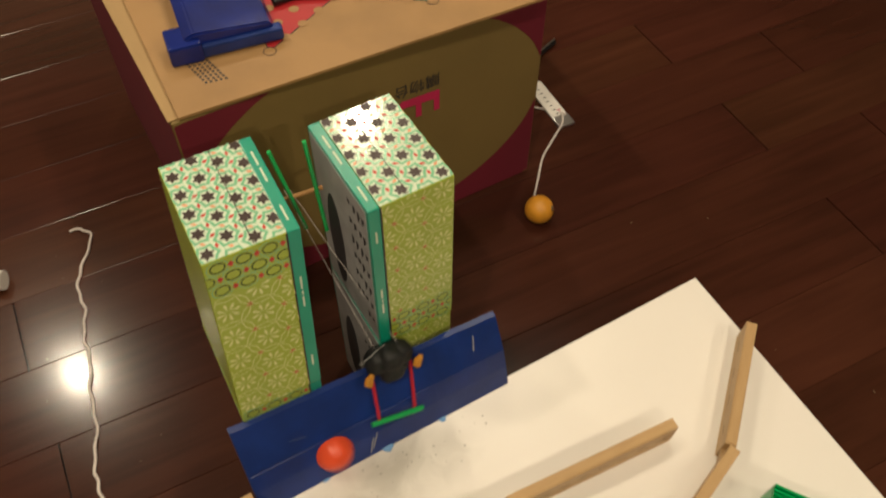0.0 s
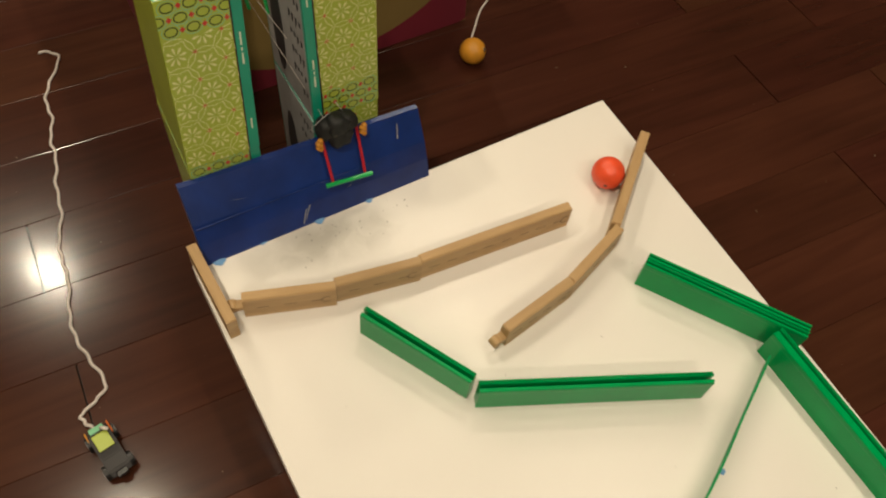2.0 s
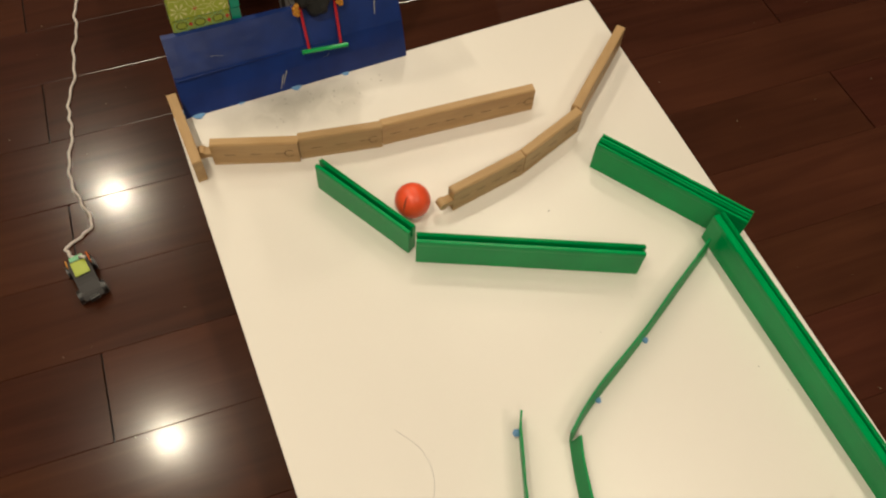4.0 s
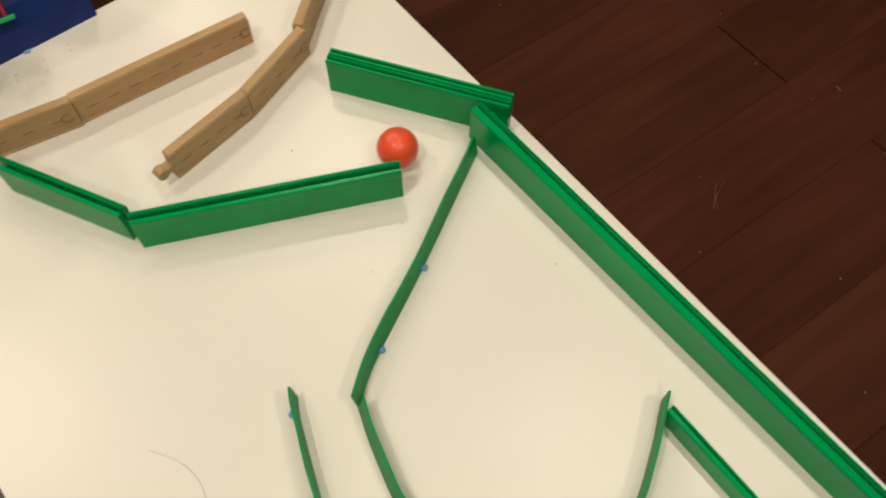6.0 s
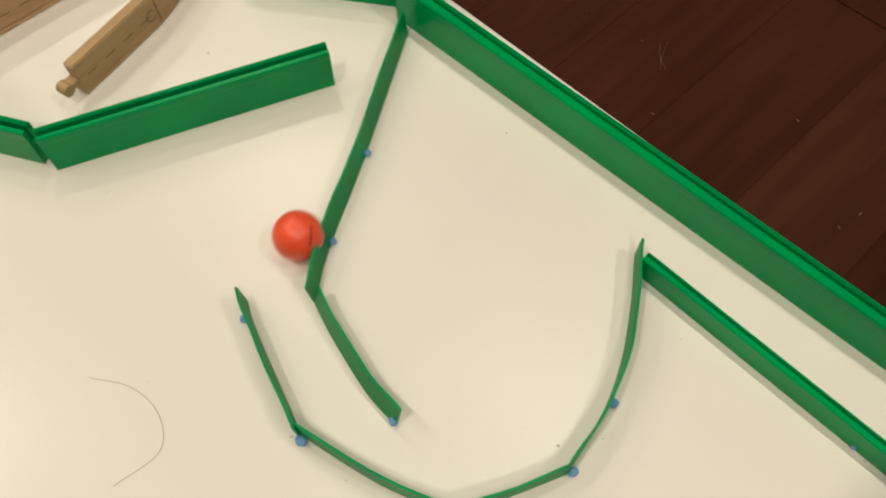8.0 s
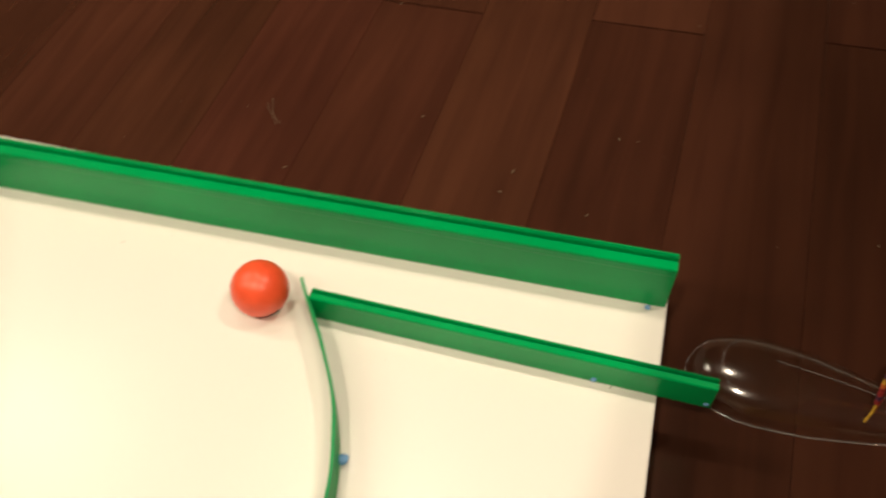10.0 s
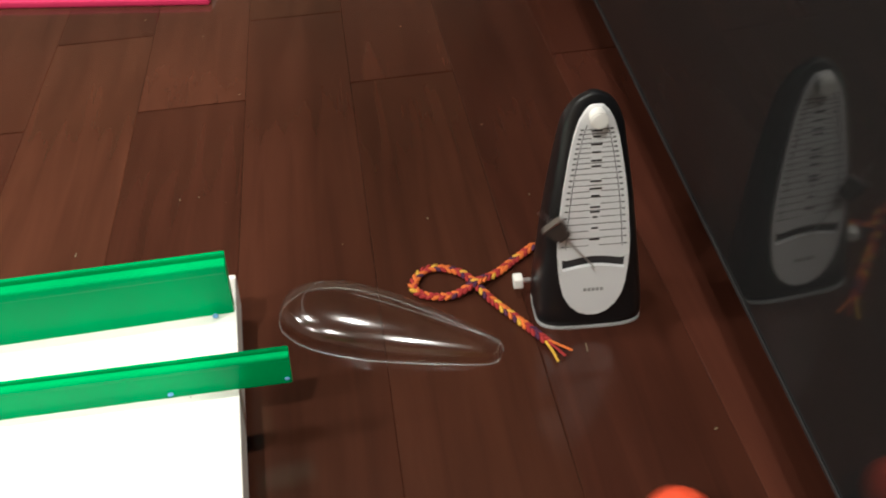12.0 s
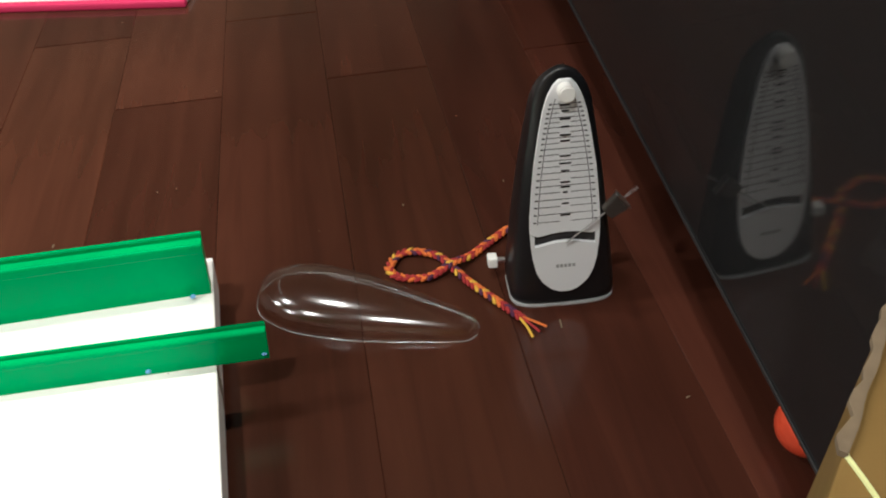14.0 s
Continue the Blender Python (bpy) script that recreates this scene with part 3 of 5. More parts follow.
def build_screen():
    """The folded blue guard along the table's upper edge."""
    t = thing("blue_screen", TOP @ pose(-0.585, 0, 0), "bent blue plastic-wrapped screen taped to the table edge", "screen")
    n = 0.302
    prof = [(-0.008, 0.0), (-0.001, 0.0), (0.010, 0.022), (0.0225, 0.044), (0.036, 0.064), (0.047, 0.079), (0.0455, 0.0825), (0.0395, 0.082), (0.028, 0.066), (0.0135, 0.0455), (0.0025, 0.024)]
    bm = bmesh.new()
    cols = []
    steps = 24
    for i in range(steps + 1):
        u = i / steps
        skew = (0.010 - 0.013 * u)
        x = n * u + 0.0
        wob = 0.0014 * noise.noise(Vector((u * 9, 0, 1)))
        cols.append([bm.verts.new((x + z * 0.03, y * (1 + 0.12 * (1 - u)) + skew * z / 0.08 * 0.7 + wob * (z / 0.05), z * (1 + 0.03 * u))) for y, z in prof])
    k = len(prof)
    for a, b in zip(cols, cols[1:]):
        for i in range(k):
            bm.faces.new((a[i], b[i], b[(i + 1) % k], a[(i + 1) % k]))
    bm.faces.new(cols[0][::-1])
    bm.faces.new(cols[-1])
    bmesh.ops.recalc_face_normals(bm, faces=bm.faces[:])
    part("panel", bm, M["blue"], t)
    part("crease_tape", box(0.004, n - 0.004, 0.0132, 0.0150, 0.0444, 0.0454, 0.0004), M["blue"], t, "shiny blue fold along the middle")
    bm = bmesh.new()
    for x, z, a in ((0.13, 0.012, 65), (0.135, 0.016, 60), (0.20, 0.030, 20), (0.06, 0.062, -10), (0.27, 0.070, 80)):
        c, s = math.cos(math.radians(a)) * 0.009, math.sin(math.radians(a)) * 0.009
        y = -0.0085 + 0.50 * z
        bm.faces.new([bm.verts.new(q) for q in ((x - c, y - 0.50 * s - 0.0005, z - s), (x - c + 0.0012, y - 0.50 * s - 0.0005, z - s), (x + c + 0.0012, y + 0.50 * s - 0.0005, z + s), (x + c, y + 0.50 * s - 0.0005, z + s))])
    part("scuff_marks", bm, M["grey"], t, "pale scuff marks")
    return t


# ---- tissue boxes ----
def flat(bm, pts, put, index=0):
    f = bm.faces.new([bm.verts.new(put(u, v)) for u, v in pts])
    f.material_index = index


def ring(bm, cu, cv, ru, rv, width, put, index, sides=16, phase=0.0):
    for k in range(sides):
        a, b = phase + k * math.tau / sides, phase + (k + 1) * math.tau / sides
        flat(bm, [(cu + ru * math.cos(a), cv + rv * math.sin(a)), (cu + ru * math.cos(b), cv + rv * math.sin(b)), (cu + (ru - width) * math.cos(b), cv + (rv - width) * math.sin(b)), (cu + (ru - width) * math.cos(a), cv + (rv - width) * math.sin(a))], put, index)


def stroke(bm, pts, width, put, index):
    for (a, b), (c, d) in zip(pts, pts[1:]):
        n = math.hypot(c - a, d - b) or 1
        p, q = -(d - b) / n * width / 2, (c - a) / n * width / 2
        flat(bm, [(a - p, b - q), (c - p, d - q), (c + p, d + q), (a + p, b + q)], put, index)


def star_print(w, d, put):
    """Rows of six-pointed brown stars in pale green star bands, with red and orange diamonds between them."""
    bm = bmesh.new()
    base = put
    put = lambda e: (lambda u, v: base(e)(min(max(u, 0.0004), w - 0.0004), min(max(v, 0.0004), d - 0.0004)))
    du, dv = 0.0203, 0.0234

    def star(cu, cv, r, q, phase=0.0):
        return [((r if k % 2 == 0 else q) * math.cos(k * math.tau / 12 + phase) + cu, (r if k % 2 == 0 else q) * math.sin(k * math.tau / 12 + phase) + cv) for k in range(12)]

    for i in range(-1, int(w / du) + 2):
        for j in range(-1, int(d / dv) + 2):
            cu, cv = i * du + 0.008, (j + (0.5 if i % 2 else 0.0)) * dv + 0.008
            if not (-0.010 < cu < w + 0.010 and -0.010 < cv < d + 0.010):
                continue
            outer, inner = star(cu, cv, 0.0120, 0.0092), star(cu, cv, 0.0088, 0.0066)
            for k in range(12):
                flat(bm, [outer[k], outer[(k + 1) % 12], inner[(k + 1) % 12], inner[k]], put(0.0003), 1)
            if -0.003 < cu < w + 0.003 and -0.003 < cv < d + 0.003:
                flat(bm, star(cu, cv, 0.0069, 0.0040, 0.26), put(0.0006), 0)
            for k in range(6):
                a = (k + 0.5) * math.tau / 6
                x, y = cu + 0.0116 * math.cos(a), cv + 0.0116 * math.sin(a)
                if k < 3 and 0.003 < x < w - 0.003 and 0.003 < y < d - 0.003:
                    c, q = math.cos(a + 0.9), math.sin(a + 0.9)
                    flat(bm, [(x + 0.0033 * c, y + 0.0033 * q), (x - 0.0017 * q, y + 0.0017 * c), (x - 0.0033 * c, y - 0.0033 * q), (x + 0.0017 * q, y - 0.0017 * c)], put(0.0005), 2 if k != 1 else 3)
    stroke(bm, [(w * 0.62, 0.001), (w * 0.62, d - 0.001)], 0.0008, put(0.0007), 0)
    return bm


def flower_print(w, h, put, ovals_at):
    """Large cream eight-petalled flowers in zigzag star outlines, small red flowers between, and a band of dark green ovals at one end."""
    bm = bmesh.new()
    base = put
    lo, hi = ovals_at
    top = lo
    put = lambda e: (lambda u, v: base(e)(min(max(u, 0.0004), w - 0.0004), min(max(v, 0.0004), h - 0.0004)))
    du, dv = 0.0295, 0.0345

    def within(x, y, m):
        return -m < x < w + m and -m < y < top - 0.001

    for i in range(-1, 4):
        for j in range(-1, 8):
            cu, cv = i * du + 0.012, (j + (0.5 if i % 2 else 0.0)) * dv + 0.012
            for k in range(8):
                a = k * math.tau / 8 + 0.2
                c, q = math.cos(a), math.sin(a)
                pts = [(cu + c * 0.0016, cv + q * 0.0016), (cu + c * 0.0088 - q * 0.0016, cv + q * 0.0088 + c * 0.0016), (cu + c * 0.0118, cv + q * 0.0118), (cu + c * 0.0088 + q * 0.0016, cv + q * 0.0088 - c * 0.0016)]
                if all(within(x, y, 0.004) for x, y in pts):
                    flat(bm, pts, put(0.0004), 0)
            ring_pts = [((0.0186 if k % 2 == 0 else 0.0138) * math.cos(k * math.tau / 12), (0.0186 if k % 2 == 0 else 0.0138) * math.sin(k * math.tau / 12)) for k in range(13)]
            for p, q in zip(ring_pts, ring_pts[1:]):
                p, q = (cu + p[0], cv + p[1]), (cu + q[0], cv + q[1])
                if within(*p, 0.003) and within(*q, 0.003):
                    stroke(bm, [p, q], 0.0009, put(0.0003), 0)
            x, y = cu + du * 0.66, cv
            if within(x, y, -0.003):
                for a in (0.3, 1.35, 2.4):
                    stroke(bm, [(x - 0.0030 * math.cos(a), y - 0.0030 * math.sin(a)), (x + 0.0030 * math.cos(a), y + 0.0030 * math.sin(a))], 0.0007, put(0.0004), 2)
    n = max(1, round((hi - lo) / 0.0125))
    for j in range(n):
        for i in range(-1, 5):
            cu, cv = (i + (0.5 if j % 2 else 0.0)) * 0.0225 + 0.012, lo + (j + 0.5) * (hi - lo) / n
            if -0.008 < cu < w + 0.008:
                ring(bm, cu, cv, 0.0096, 0.0080, 0.0007, put(0.0003), 1, 18)
                ring(bm, cu, cv, 0.0069, 0.0057, 0.0011, put(0.0005), 4, 18)
            x = cu + 0.01125
            if 0.003 < x < w - 0.003:
                flat(bm, [(x - 0.0030, cv), (x, cv - 0.0035), (x + 0.0030, cv), (x, cv + 0.0035)], put(0.0006), 3)
    return bm


BOX_W, BOX_D, BOX_H = 0.073, 0.119, 0.2145


def tissue_box():
    """Stands on its end; its opening side faces +x, with a teal rim round it."""
    w, d, h, lip = BOX_W, BOX_D, BOX_H, 0.012
    t = thing("tissue_box", pose(0, 0, 0), "patterned lime-green cardboard tissue box standing on end", "tissue box", "tissue boxes in two stacks")
    part("carton", box(-w / 2 - lip / 2, w / 2 - lip / 2, -d / 2, d / 2, 0, h, 0.0012), M["lime"], t)
    part("teal_rim", box(w / 2 - lip / 2 + 0.0002, w / 2 + lip / 2, -d / 2, d / 2, 0, h, 0.0012), M["teal"], t, "shiny teal rim with small white print")
    left = -w / 2 - lip / 2
    part("seam_line", box(w / 2 - lip / 2 - 0.0012, w / 2 - lip / 2 + 0.0003, -d / 2 - 0.0004, -d / 2 + 0.001, 0.001, h - 0.001), M["brown"], t, "dark line beside the rim")
    for name, z, up in (("top_end", h, 1), ("bottom_end", 0, -1)):
        part(name, box(left + 0.001, w / 2 - lip / 2, -d / 2 + 0.001, d / 2 - 0.001, min(z, z + up * 0.0004), max(z, z + up * 0.0004)), M["mint"], t, "pale end with star pattern")
        part("star_pattern", star_print(w, d, lambda e, z=z, up=up: (lambda u, v: (left + u, -d / 2 + v, z + up * (0.0004 + e)))), [M["brown"], M["leaf"], M["scarlet"], M["salmon"]], t, "dark stars, green hexagons, red diamonds")
    part("flower_pattern", flower_print(w, h, lambda e: (lambda u, v: (left + u, -d / 2 - e, v)), (0.172, 0.2125)), [M["cream"], M["leaf"], M["scarlet"], M["scarlet"], M["ring"]], t, "cream flowers and dark green ovals")
    bm = bmesh.new()
    x0 = w / 2 + 0.002
    for lo, hi in ((0.118, 0.132), (0.135, 0.139), (0.142, 0.158), (0.030, 0.045)):
        flat(bm, [(x0, lo), (x0 + 0.0018, lo), (x0 + 0.0018, hi), (x0, hi)], lambda u, v: (u - 0.003, -d / 2 - 0.0004, v))
    for lo, hi in ((0.012, 0.030), (0.060, 0.078), (0.082, 0.100)):
        flat(bm, [(x0, lo), (x0 + 0.0019, lo), (x0 + 0.0019, hi), (x0, hi)], lambda u, v: (u - 0.003, -d / 2 + v, h + 0.0004))
        flat(bm, [(x0, lo), (x0 + 0.0019, lo), (x0 + 0.0019, hi), (x0, hi)], lambda u, v: (u - 0.003, -d / 2 + v, -0.0004))
    part("rim_print", bm, M["mint"], t, "small white print bars")
    face = w / 2 + lip / 2
    part("opening_side", box(face, face + 0.0005, -d / 2 + 0.004, d / 2 - 0.004, 0.004, h - 0.004), M["grey"], t, "grey printed side with a dark slot")
    bm = prism([(0.016 * math.cos(a), 0.070 * math.sin(a)) for a in [k * math.tau / 28 for k in range(28)]], 0, 0.0006)
    part("opening_slot", bm, M["ink"], t, "dark oval opening", Matrix(((0, 0, 1, face + 0.0004), (1, 0, 0, 0.022), (0, 1, 0, h / 2 + 0.02), (0, 0, 0, 1))))
    bm = bmesh.new()
    rnd = random.Random(9)
    for k in range(26):
        u, v = -0.052 + 0.009 * (k % 4) + 0.002 * rnd.random(), 0.02 + (k // 4) * 0.026
        flat(bm, [(u, v), (u + 0.005, v), (u + 0.005, v + 0.006 + 0.012 * rnd.random()), (u, v + 0.006)], lambda a, b: (face + 0.0008, a, b))
    part("side_printing", bm, M["ink"], t, "dark print bars")
    return t


def build_stacks():
    one = tissue_box()
    flip = pose(0, 0, BOX_H, 0, 180)

    def push(stack, x, y):
        """A carton pushed askew: its sides lean, its ends stay level."""
        m = stack.matrix_basis
        lean = Matrix(((1, 0, x, -x * m.translation.z), (0, 1, y, -y * m.translation.z), (0, 0, 1, 0), (0, 0, 0, 1)))
        for ob in stack.children_recursive:
            own = m @ ob.matrix_basis
            ob.data = ob.data.copy()
            ob.data.transform(own.inverted() @ lean @ own)

    copy_thing(one, pose(-0.5210, 0.1085, 0.0008, 0, 0, -2))
    copy_thing(one, pose(-0.3675, 0.1125, 0.0008) @ flip)
    copy_thing(one, pose(-0.3675, 0.1110, 0.2165, 0, 0, 0.5) @ flip)
    one.matrix_basis = pose(-0.5205, 0.1070, 0.2165, 0, 0, -2)
    push(one, 0.074, 0.087)
    solid("bamboo_stick", rod([(-0.52, 0.166, 0.362), (-0.345, 0.148, 0.362)], 0.0022, 10), M["bamboo"], pose(0, 0, 0), "thin bamboo stick pushed through two tissue boxes", "stick")
    for a, b in (((-0.452, 0.164, 0.424), (-0.436, 0.148, 0.322)), ((-0.419, 0.160, 0.424), (-0.417, 0.143, 0.312))):
        solid("green_straw", rod([a, b], 0.0021, 10), M["straw"], pose(0, 0, 0), "thin bright green plastic straw hung on a stick", "straw", "green straws")


def build_swing():
    """A little striker that hangs from the stick by two threads."""
    pivot = Vector((-0.425, 0.157, 0.362))
    t = thing("swing_striker", pose(*pivot), "hanging toy striker of black blocks and red sticks", "toy swing")
    b = lambda x, y, z: TOP @ Vector((x, y, z)) - pivot
    for c, r in (((-0.399, 0.045, 0.100), 0.0150), ((-0.376, 0.044, 0.102), 0.0145), ((-0.388, 0.040, 0.106), 0.0150), ((-0.387, 0.036, 0.091), 0.0150)):
        bm = bmesh.new()
        bmesh.ops.create_icosphere(bm, subdivisions=3, radius=r)
        for v in bm.verts:
            v.co *= 1 + 0.34 * noise.noise(v.co * 110 + Vector((r * 900, 0, 0)))
        part("black_lump", bm, M["clay"], t, "lumpy black weight", Matrix.Translation(b(*c)), smooth=True)
    for x in (-0.410, -0.363):
        bm = bmesh.new()
        for k in range(5):
            bmesh.ops.create_icosphere(bm, subdivisions=2, radius=0.0036, matrix=Matrix.Translation(b(x + (-0.006 if x < -0.39 else 0.004) + 0.0014 * (-1) ** k, 0.030, 0.086 + 0.0036 * k)))
        part("yellow_tie", bm, M["yellow"], t, "knotted yellow tie", smooth=True)
    part("red_stick", rod([b(-0.409, 0.041, 0.092), b(-0.411, 0.006, 0.046)], 0.0019, 8), M["redstick"], t)
    part("red_stick", rod([b(-0.363, 0.041, 0.092), b(-0.369, 0.005, 0.044)], 0.0019, 8), M["redstick"], t)
    part("green_bar", rod([b(-0.421, 0.004, 0.047), b(-0.361, 0.001, 0.042)], 0.0028, 8), M["straw"], t, "bright green cross bar")
    for top, low in (((-0.445, 0.168, 0.362), (-0.400, 0.050, 0.112)), ((-0.440, 0.166, 0.362), (-0.376, 0.048, 0.114))):
        part("thread", rod([Vector(top) - pivot, b(*low)], 0.00035, 5), M["string"], t)
    loop = [b(-0.400 + 0.020 * math.cos(a), 0.047 + 0.004 * math.sin(2 * a), 0.105 + 0.015 * math.sin(a)) for a in [k * 0.42 for k in range(16)]]
    part("wire_loop", rod(loop, 0.00045, 5), M["grey"], t)
    return t


# ---- big carton, game board and what lies on it ----
def lettering(words, width, height):
    """Flat characters in the built-in font, fitted to a width and a height."""
    c = bpy.data.curves.new("lettering", "FONT")
    c.body = words
    ob = new("lettering", c)
    me = bpy.data.meshes.new_from_object(ob.evaluated_get(bpy.context.evaluated_depsgraph_get()))
    bpy.data.objects.remove(ob)
    bm = bmesh.new()
    bm.from_mesh(me)
    bpy.data.meshes.remove(me)
    xs, ys = [v.co.x for v in bm.verts], [v.co.y for v in bm.verts]
    for v in bm.verts:
        v.co = Vector(((v.co.x - min(xs)) / (max(xs) - min(xs)) * width, (v.co.y - min(ys)) / (max(ys) - min(ys)) * height, 0))
    return bm


def build_carton():
    x0, x1, y0, y1, h = -0.506, -0.018, 0.337, 0.80, 0.336
    t = thing("shipping_carton", pose(0, 0, 0), "large brown and maroon shipping carton, shut, upside down", "cardboard box")
    part("body", box(x0, x1, y0, y1, 0, h, 0.003), M["kraft"], t)
    cx, cz, a, b = -0.26, 0.19, 0.245, 0.170
    put = lambda x, z: (x, y0 - 0.0006, z)

    def ray_to_edge(ang):
        c, s = math.cos(ang), math.sin(ang)
        far = [((x1 - 0.002 if c > 0 else x0 + 0.002) - cx) / c if abs(c) > 1e-6 else 9, ((h - 0.003 if s > 0 else 0.002) - cz) / s if abs(s) > 1e-6 else 9]
        r, near = min(far), 1 / math.hypot(c / a, s / b)
        return (cx + near * c, cz + near * s), (cx + r * c, cz + r * s), near < r - 0.0005

    bm = None
    for k in range(48, 48 + 193):
        u, v = ray_to_edge(k * math.tau / 192), ray_to_edge((k + 1) * math.tau / 192)
        if u[2] and v[2] and k < 240:
            bm = bm or bmesh.new()
            flat(bm, [u[0], u[1], v[1], v[0]], put)
        elif bm:
            part("maroon_corner", bm, M["maroon"], t, "maroon printed corner")
            bm = None
    part("left_side_print", box(x0 - 0.0006, x0 - 0.0001, y0 + 0.002, y1 - 0.002, 0.002, h - 0.004), M["maroon"], t, "maroon side")
    bm = bmesh.new()
    for u in (-0.238, -0.2115, -0.185):
        flat(bm, [(u, 0.206), (u + 0.0085, 0.206), (u + 0.0085, 0.236), (u, 0.236)], lambda x, z: (x, y0 - 0.001, z))
    flat(bm, [(-0.238, 0.230), (-0.1765, 0.226), (-0.1765, 0.240), (-0.232, 0.242)], lambda x, z: (x, y0 - 0.0012, z))
    part("logo_shape", bm, M["pink"], t, "pink rounded logo shape")
    part("shop_lettering", lettering("購物台", 0.064, 0.021), M["ink"], t, "black printed characters, upside down", Matrix(((-1, 0, 0, -0.176), (0, 0, -1, y0 - 0.001), (0, -1, 0, 0.268), (0, 0, 0, 1))))
    part("top_flap", box(x0 - 0.002, x0 + 0.10, y0 + 0.004, y1, h - 0.001, h + 0.0015, 0.0006), M["card"], t, "yellowish top flap")


def build_game_board():
    z = 0.3378
    corner = Matrix.Translation((-0.497, 0.336, z)) @ pose(0, 0, 0, 0, 0, -2.6)
    t = thing("game_board", corner, "worn brown star-shaped marble game board, scratched", "game board")
    part("panel", box(0, 0.468, 0, 0.47, 0, 0.0045, 0.001), M["hardboard"], t)
    inv = corner.inverted()
    mid = inv @ Vector((-0.2575, 0.561, z))
    size = 0.207
    first = math.atan2(0.387 - 0.561, -0.37 + 0.2575)
    paints = [M["paint_red"], M["paint_green"], M["blue"], M["yellow"], M["paint_red"], M["paint_green"]]
    top = 0.0047
    for k in range(6):
        a = first + k * math.tau / 6 - math.radians(-2.6)
        tip = (mid.x + size * math.cos(a), mid.y + size * math.sin(a))
        sides = [(mid.x + size / math.sqrt(3) * math.cos(a + s), mid.y + size / math.sqrt(3) * math.sin(a + s)) for s in (-math.pi / 6, math.pi / 6)]
        bm = bmesh.new()
        flat(bm, [tip, *sides], lambda u, v: (u, v, top))
        part("star_point", bm, paints[k], t, "painted star point")
        bm = bmesh.new()
        for s in sides:
            stroke(bm, [tip, s], 0.0012, lambda u, v: (u, v, top + 0.0002), 0)
        part("outline", bm, M["ink"], t)
        spots = {(i, j): (tip[0] + (sides[0][0] - tip[0]) * i / 4 + (sides[1][0] - tip[0]) * j / 4, tip[1] + (sides[0][1] - tip[1]) * i / 4 + (sides[1][1] - tip[1]) * j / 4) for i in range(5) for j in range(5) if i + j <= 4}
        for (i, j), (u, v) in spots.items():
            bm = bmesh.new()
            flat(bm, [(u + 0.0062 * math.cos(q * math.tau / 20), v + 0.0062 * math.sin(q * math.tau / 20)) for q in range(20)], lambda x, y: (x, y, top + 0.0004))
            part("marble_spot", bm, M["hardboard"], t)
            if i + j == 0:
                bm = bmesh.new()
                ring(bm, u, v, 0.0078, 0.0078, 0.0009, lambda x, y: (x, y, top + 0.0005), 0, 24)
                part("tip_ring", bm, M["ink"], t)
    bm = bmesh.new()
    rnd = random.Random(2)
    for k in range(5):
        a = inv @ Vector((-0.462 + 0.0055 * k, 0.420 - 0.001 * k, z))
        for s in range(9):
            u, v = a.x + 0.0022 * s * 0.62, a.y - 0.0055 * s
            flat(bm, [(u, v), (u + 0.0030, v + 0.0004), (u + 0.0036, v - 0.0036 * (0.6 + 0.4 * rnd.random())), (u + 0.0006, v - 0.0040)], lambda x, y: (x, y, top))
    part("printed_notes", bm, M["ink"], t, "small black print bars")
    # folded blue toy and black strap lying on the board
    lift = 0.3425
    blue = thing("blue_toy_ramp", pose(-0.395, 0.47, lift, 0, 0, -8), "glossy blue taped toy ramp with a small block", "toy ramp")
    bm = prism([(-0.050, 0.0), (0.052, 0.0), (0.052, 0.010), (0.045, 0.026), (-0.040, 0.033), (-0.052, 0.028)], -0.060, 0.075, 0.002)
    part("slab", bm, M["blue_tape"], blue, "", Matrix(((1, 0, 0, 0), (0, 0, 1, 0.0), (0, 1, 0, 0), (0, 0, 0, 1))))
    part("front_lip", box(-0.035, 0.058, -0.066, -0.052, 0.002, 0.018, 0.003), M["blue"], blue)
    part("end_block", box(-0.072, -0.034, -0.068, -0.030, 0, 0.026, 0.004), M["blue_tape"], blue)
    strap = thing("black_strap", pose(-0.285, 0.452, lift, 0, 0, -12), "short black strap with metal links", "strap")
    part("band", rod(curve_through([(-0.05, 0.0, 0.006), (-0.02, 0.006, 0.006), (0.015, 0.0, 0.006), (0.04, 0.006, 0.006)]), 0.006, 10), M["black"], strap, smooth=True)
    for k in range(3):
        part("metal_link", rod([(0.03 + 0.008 * k, -0.006, 0.008), (0.03 + 0.008 * k, 0.008, 0.010)], 0.0018, 8), M["steel"], strap)


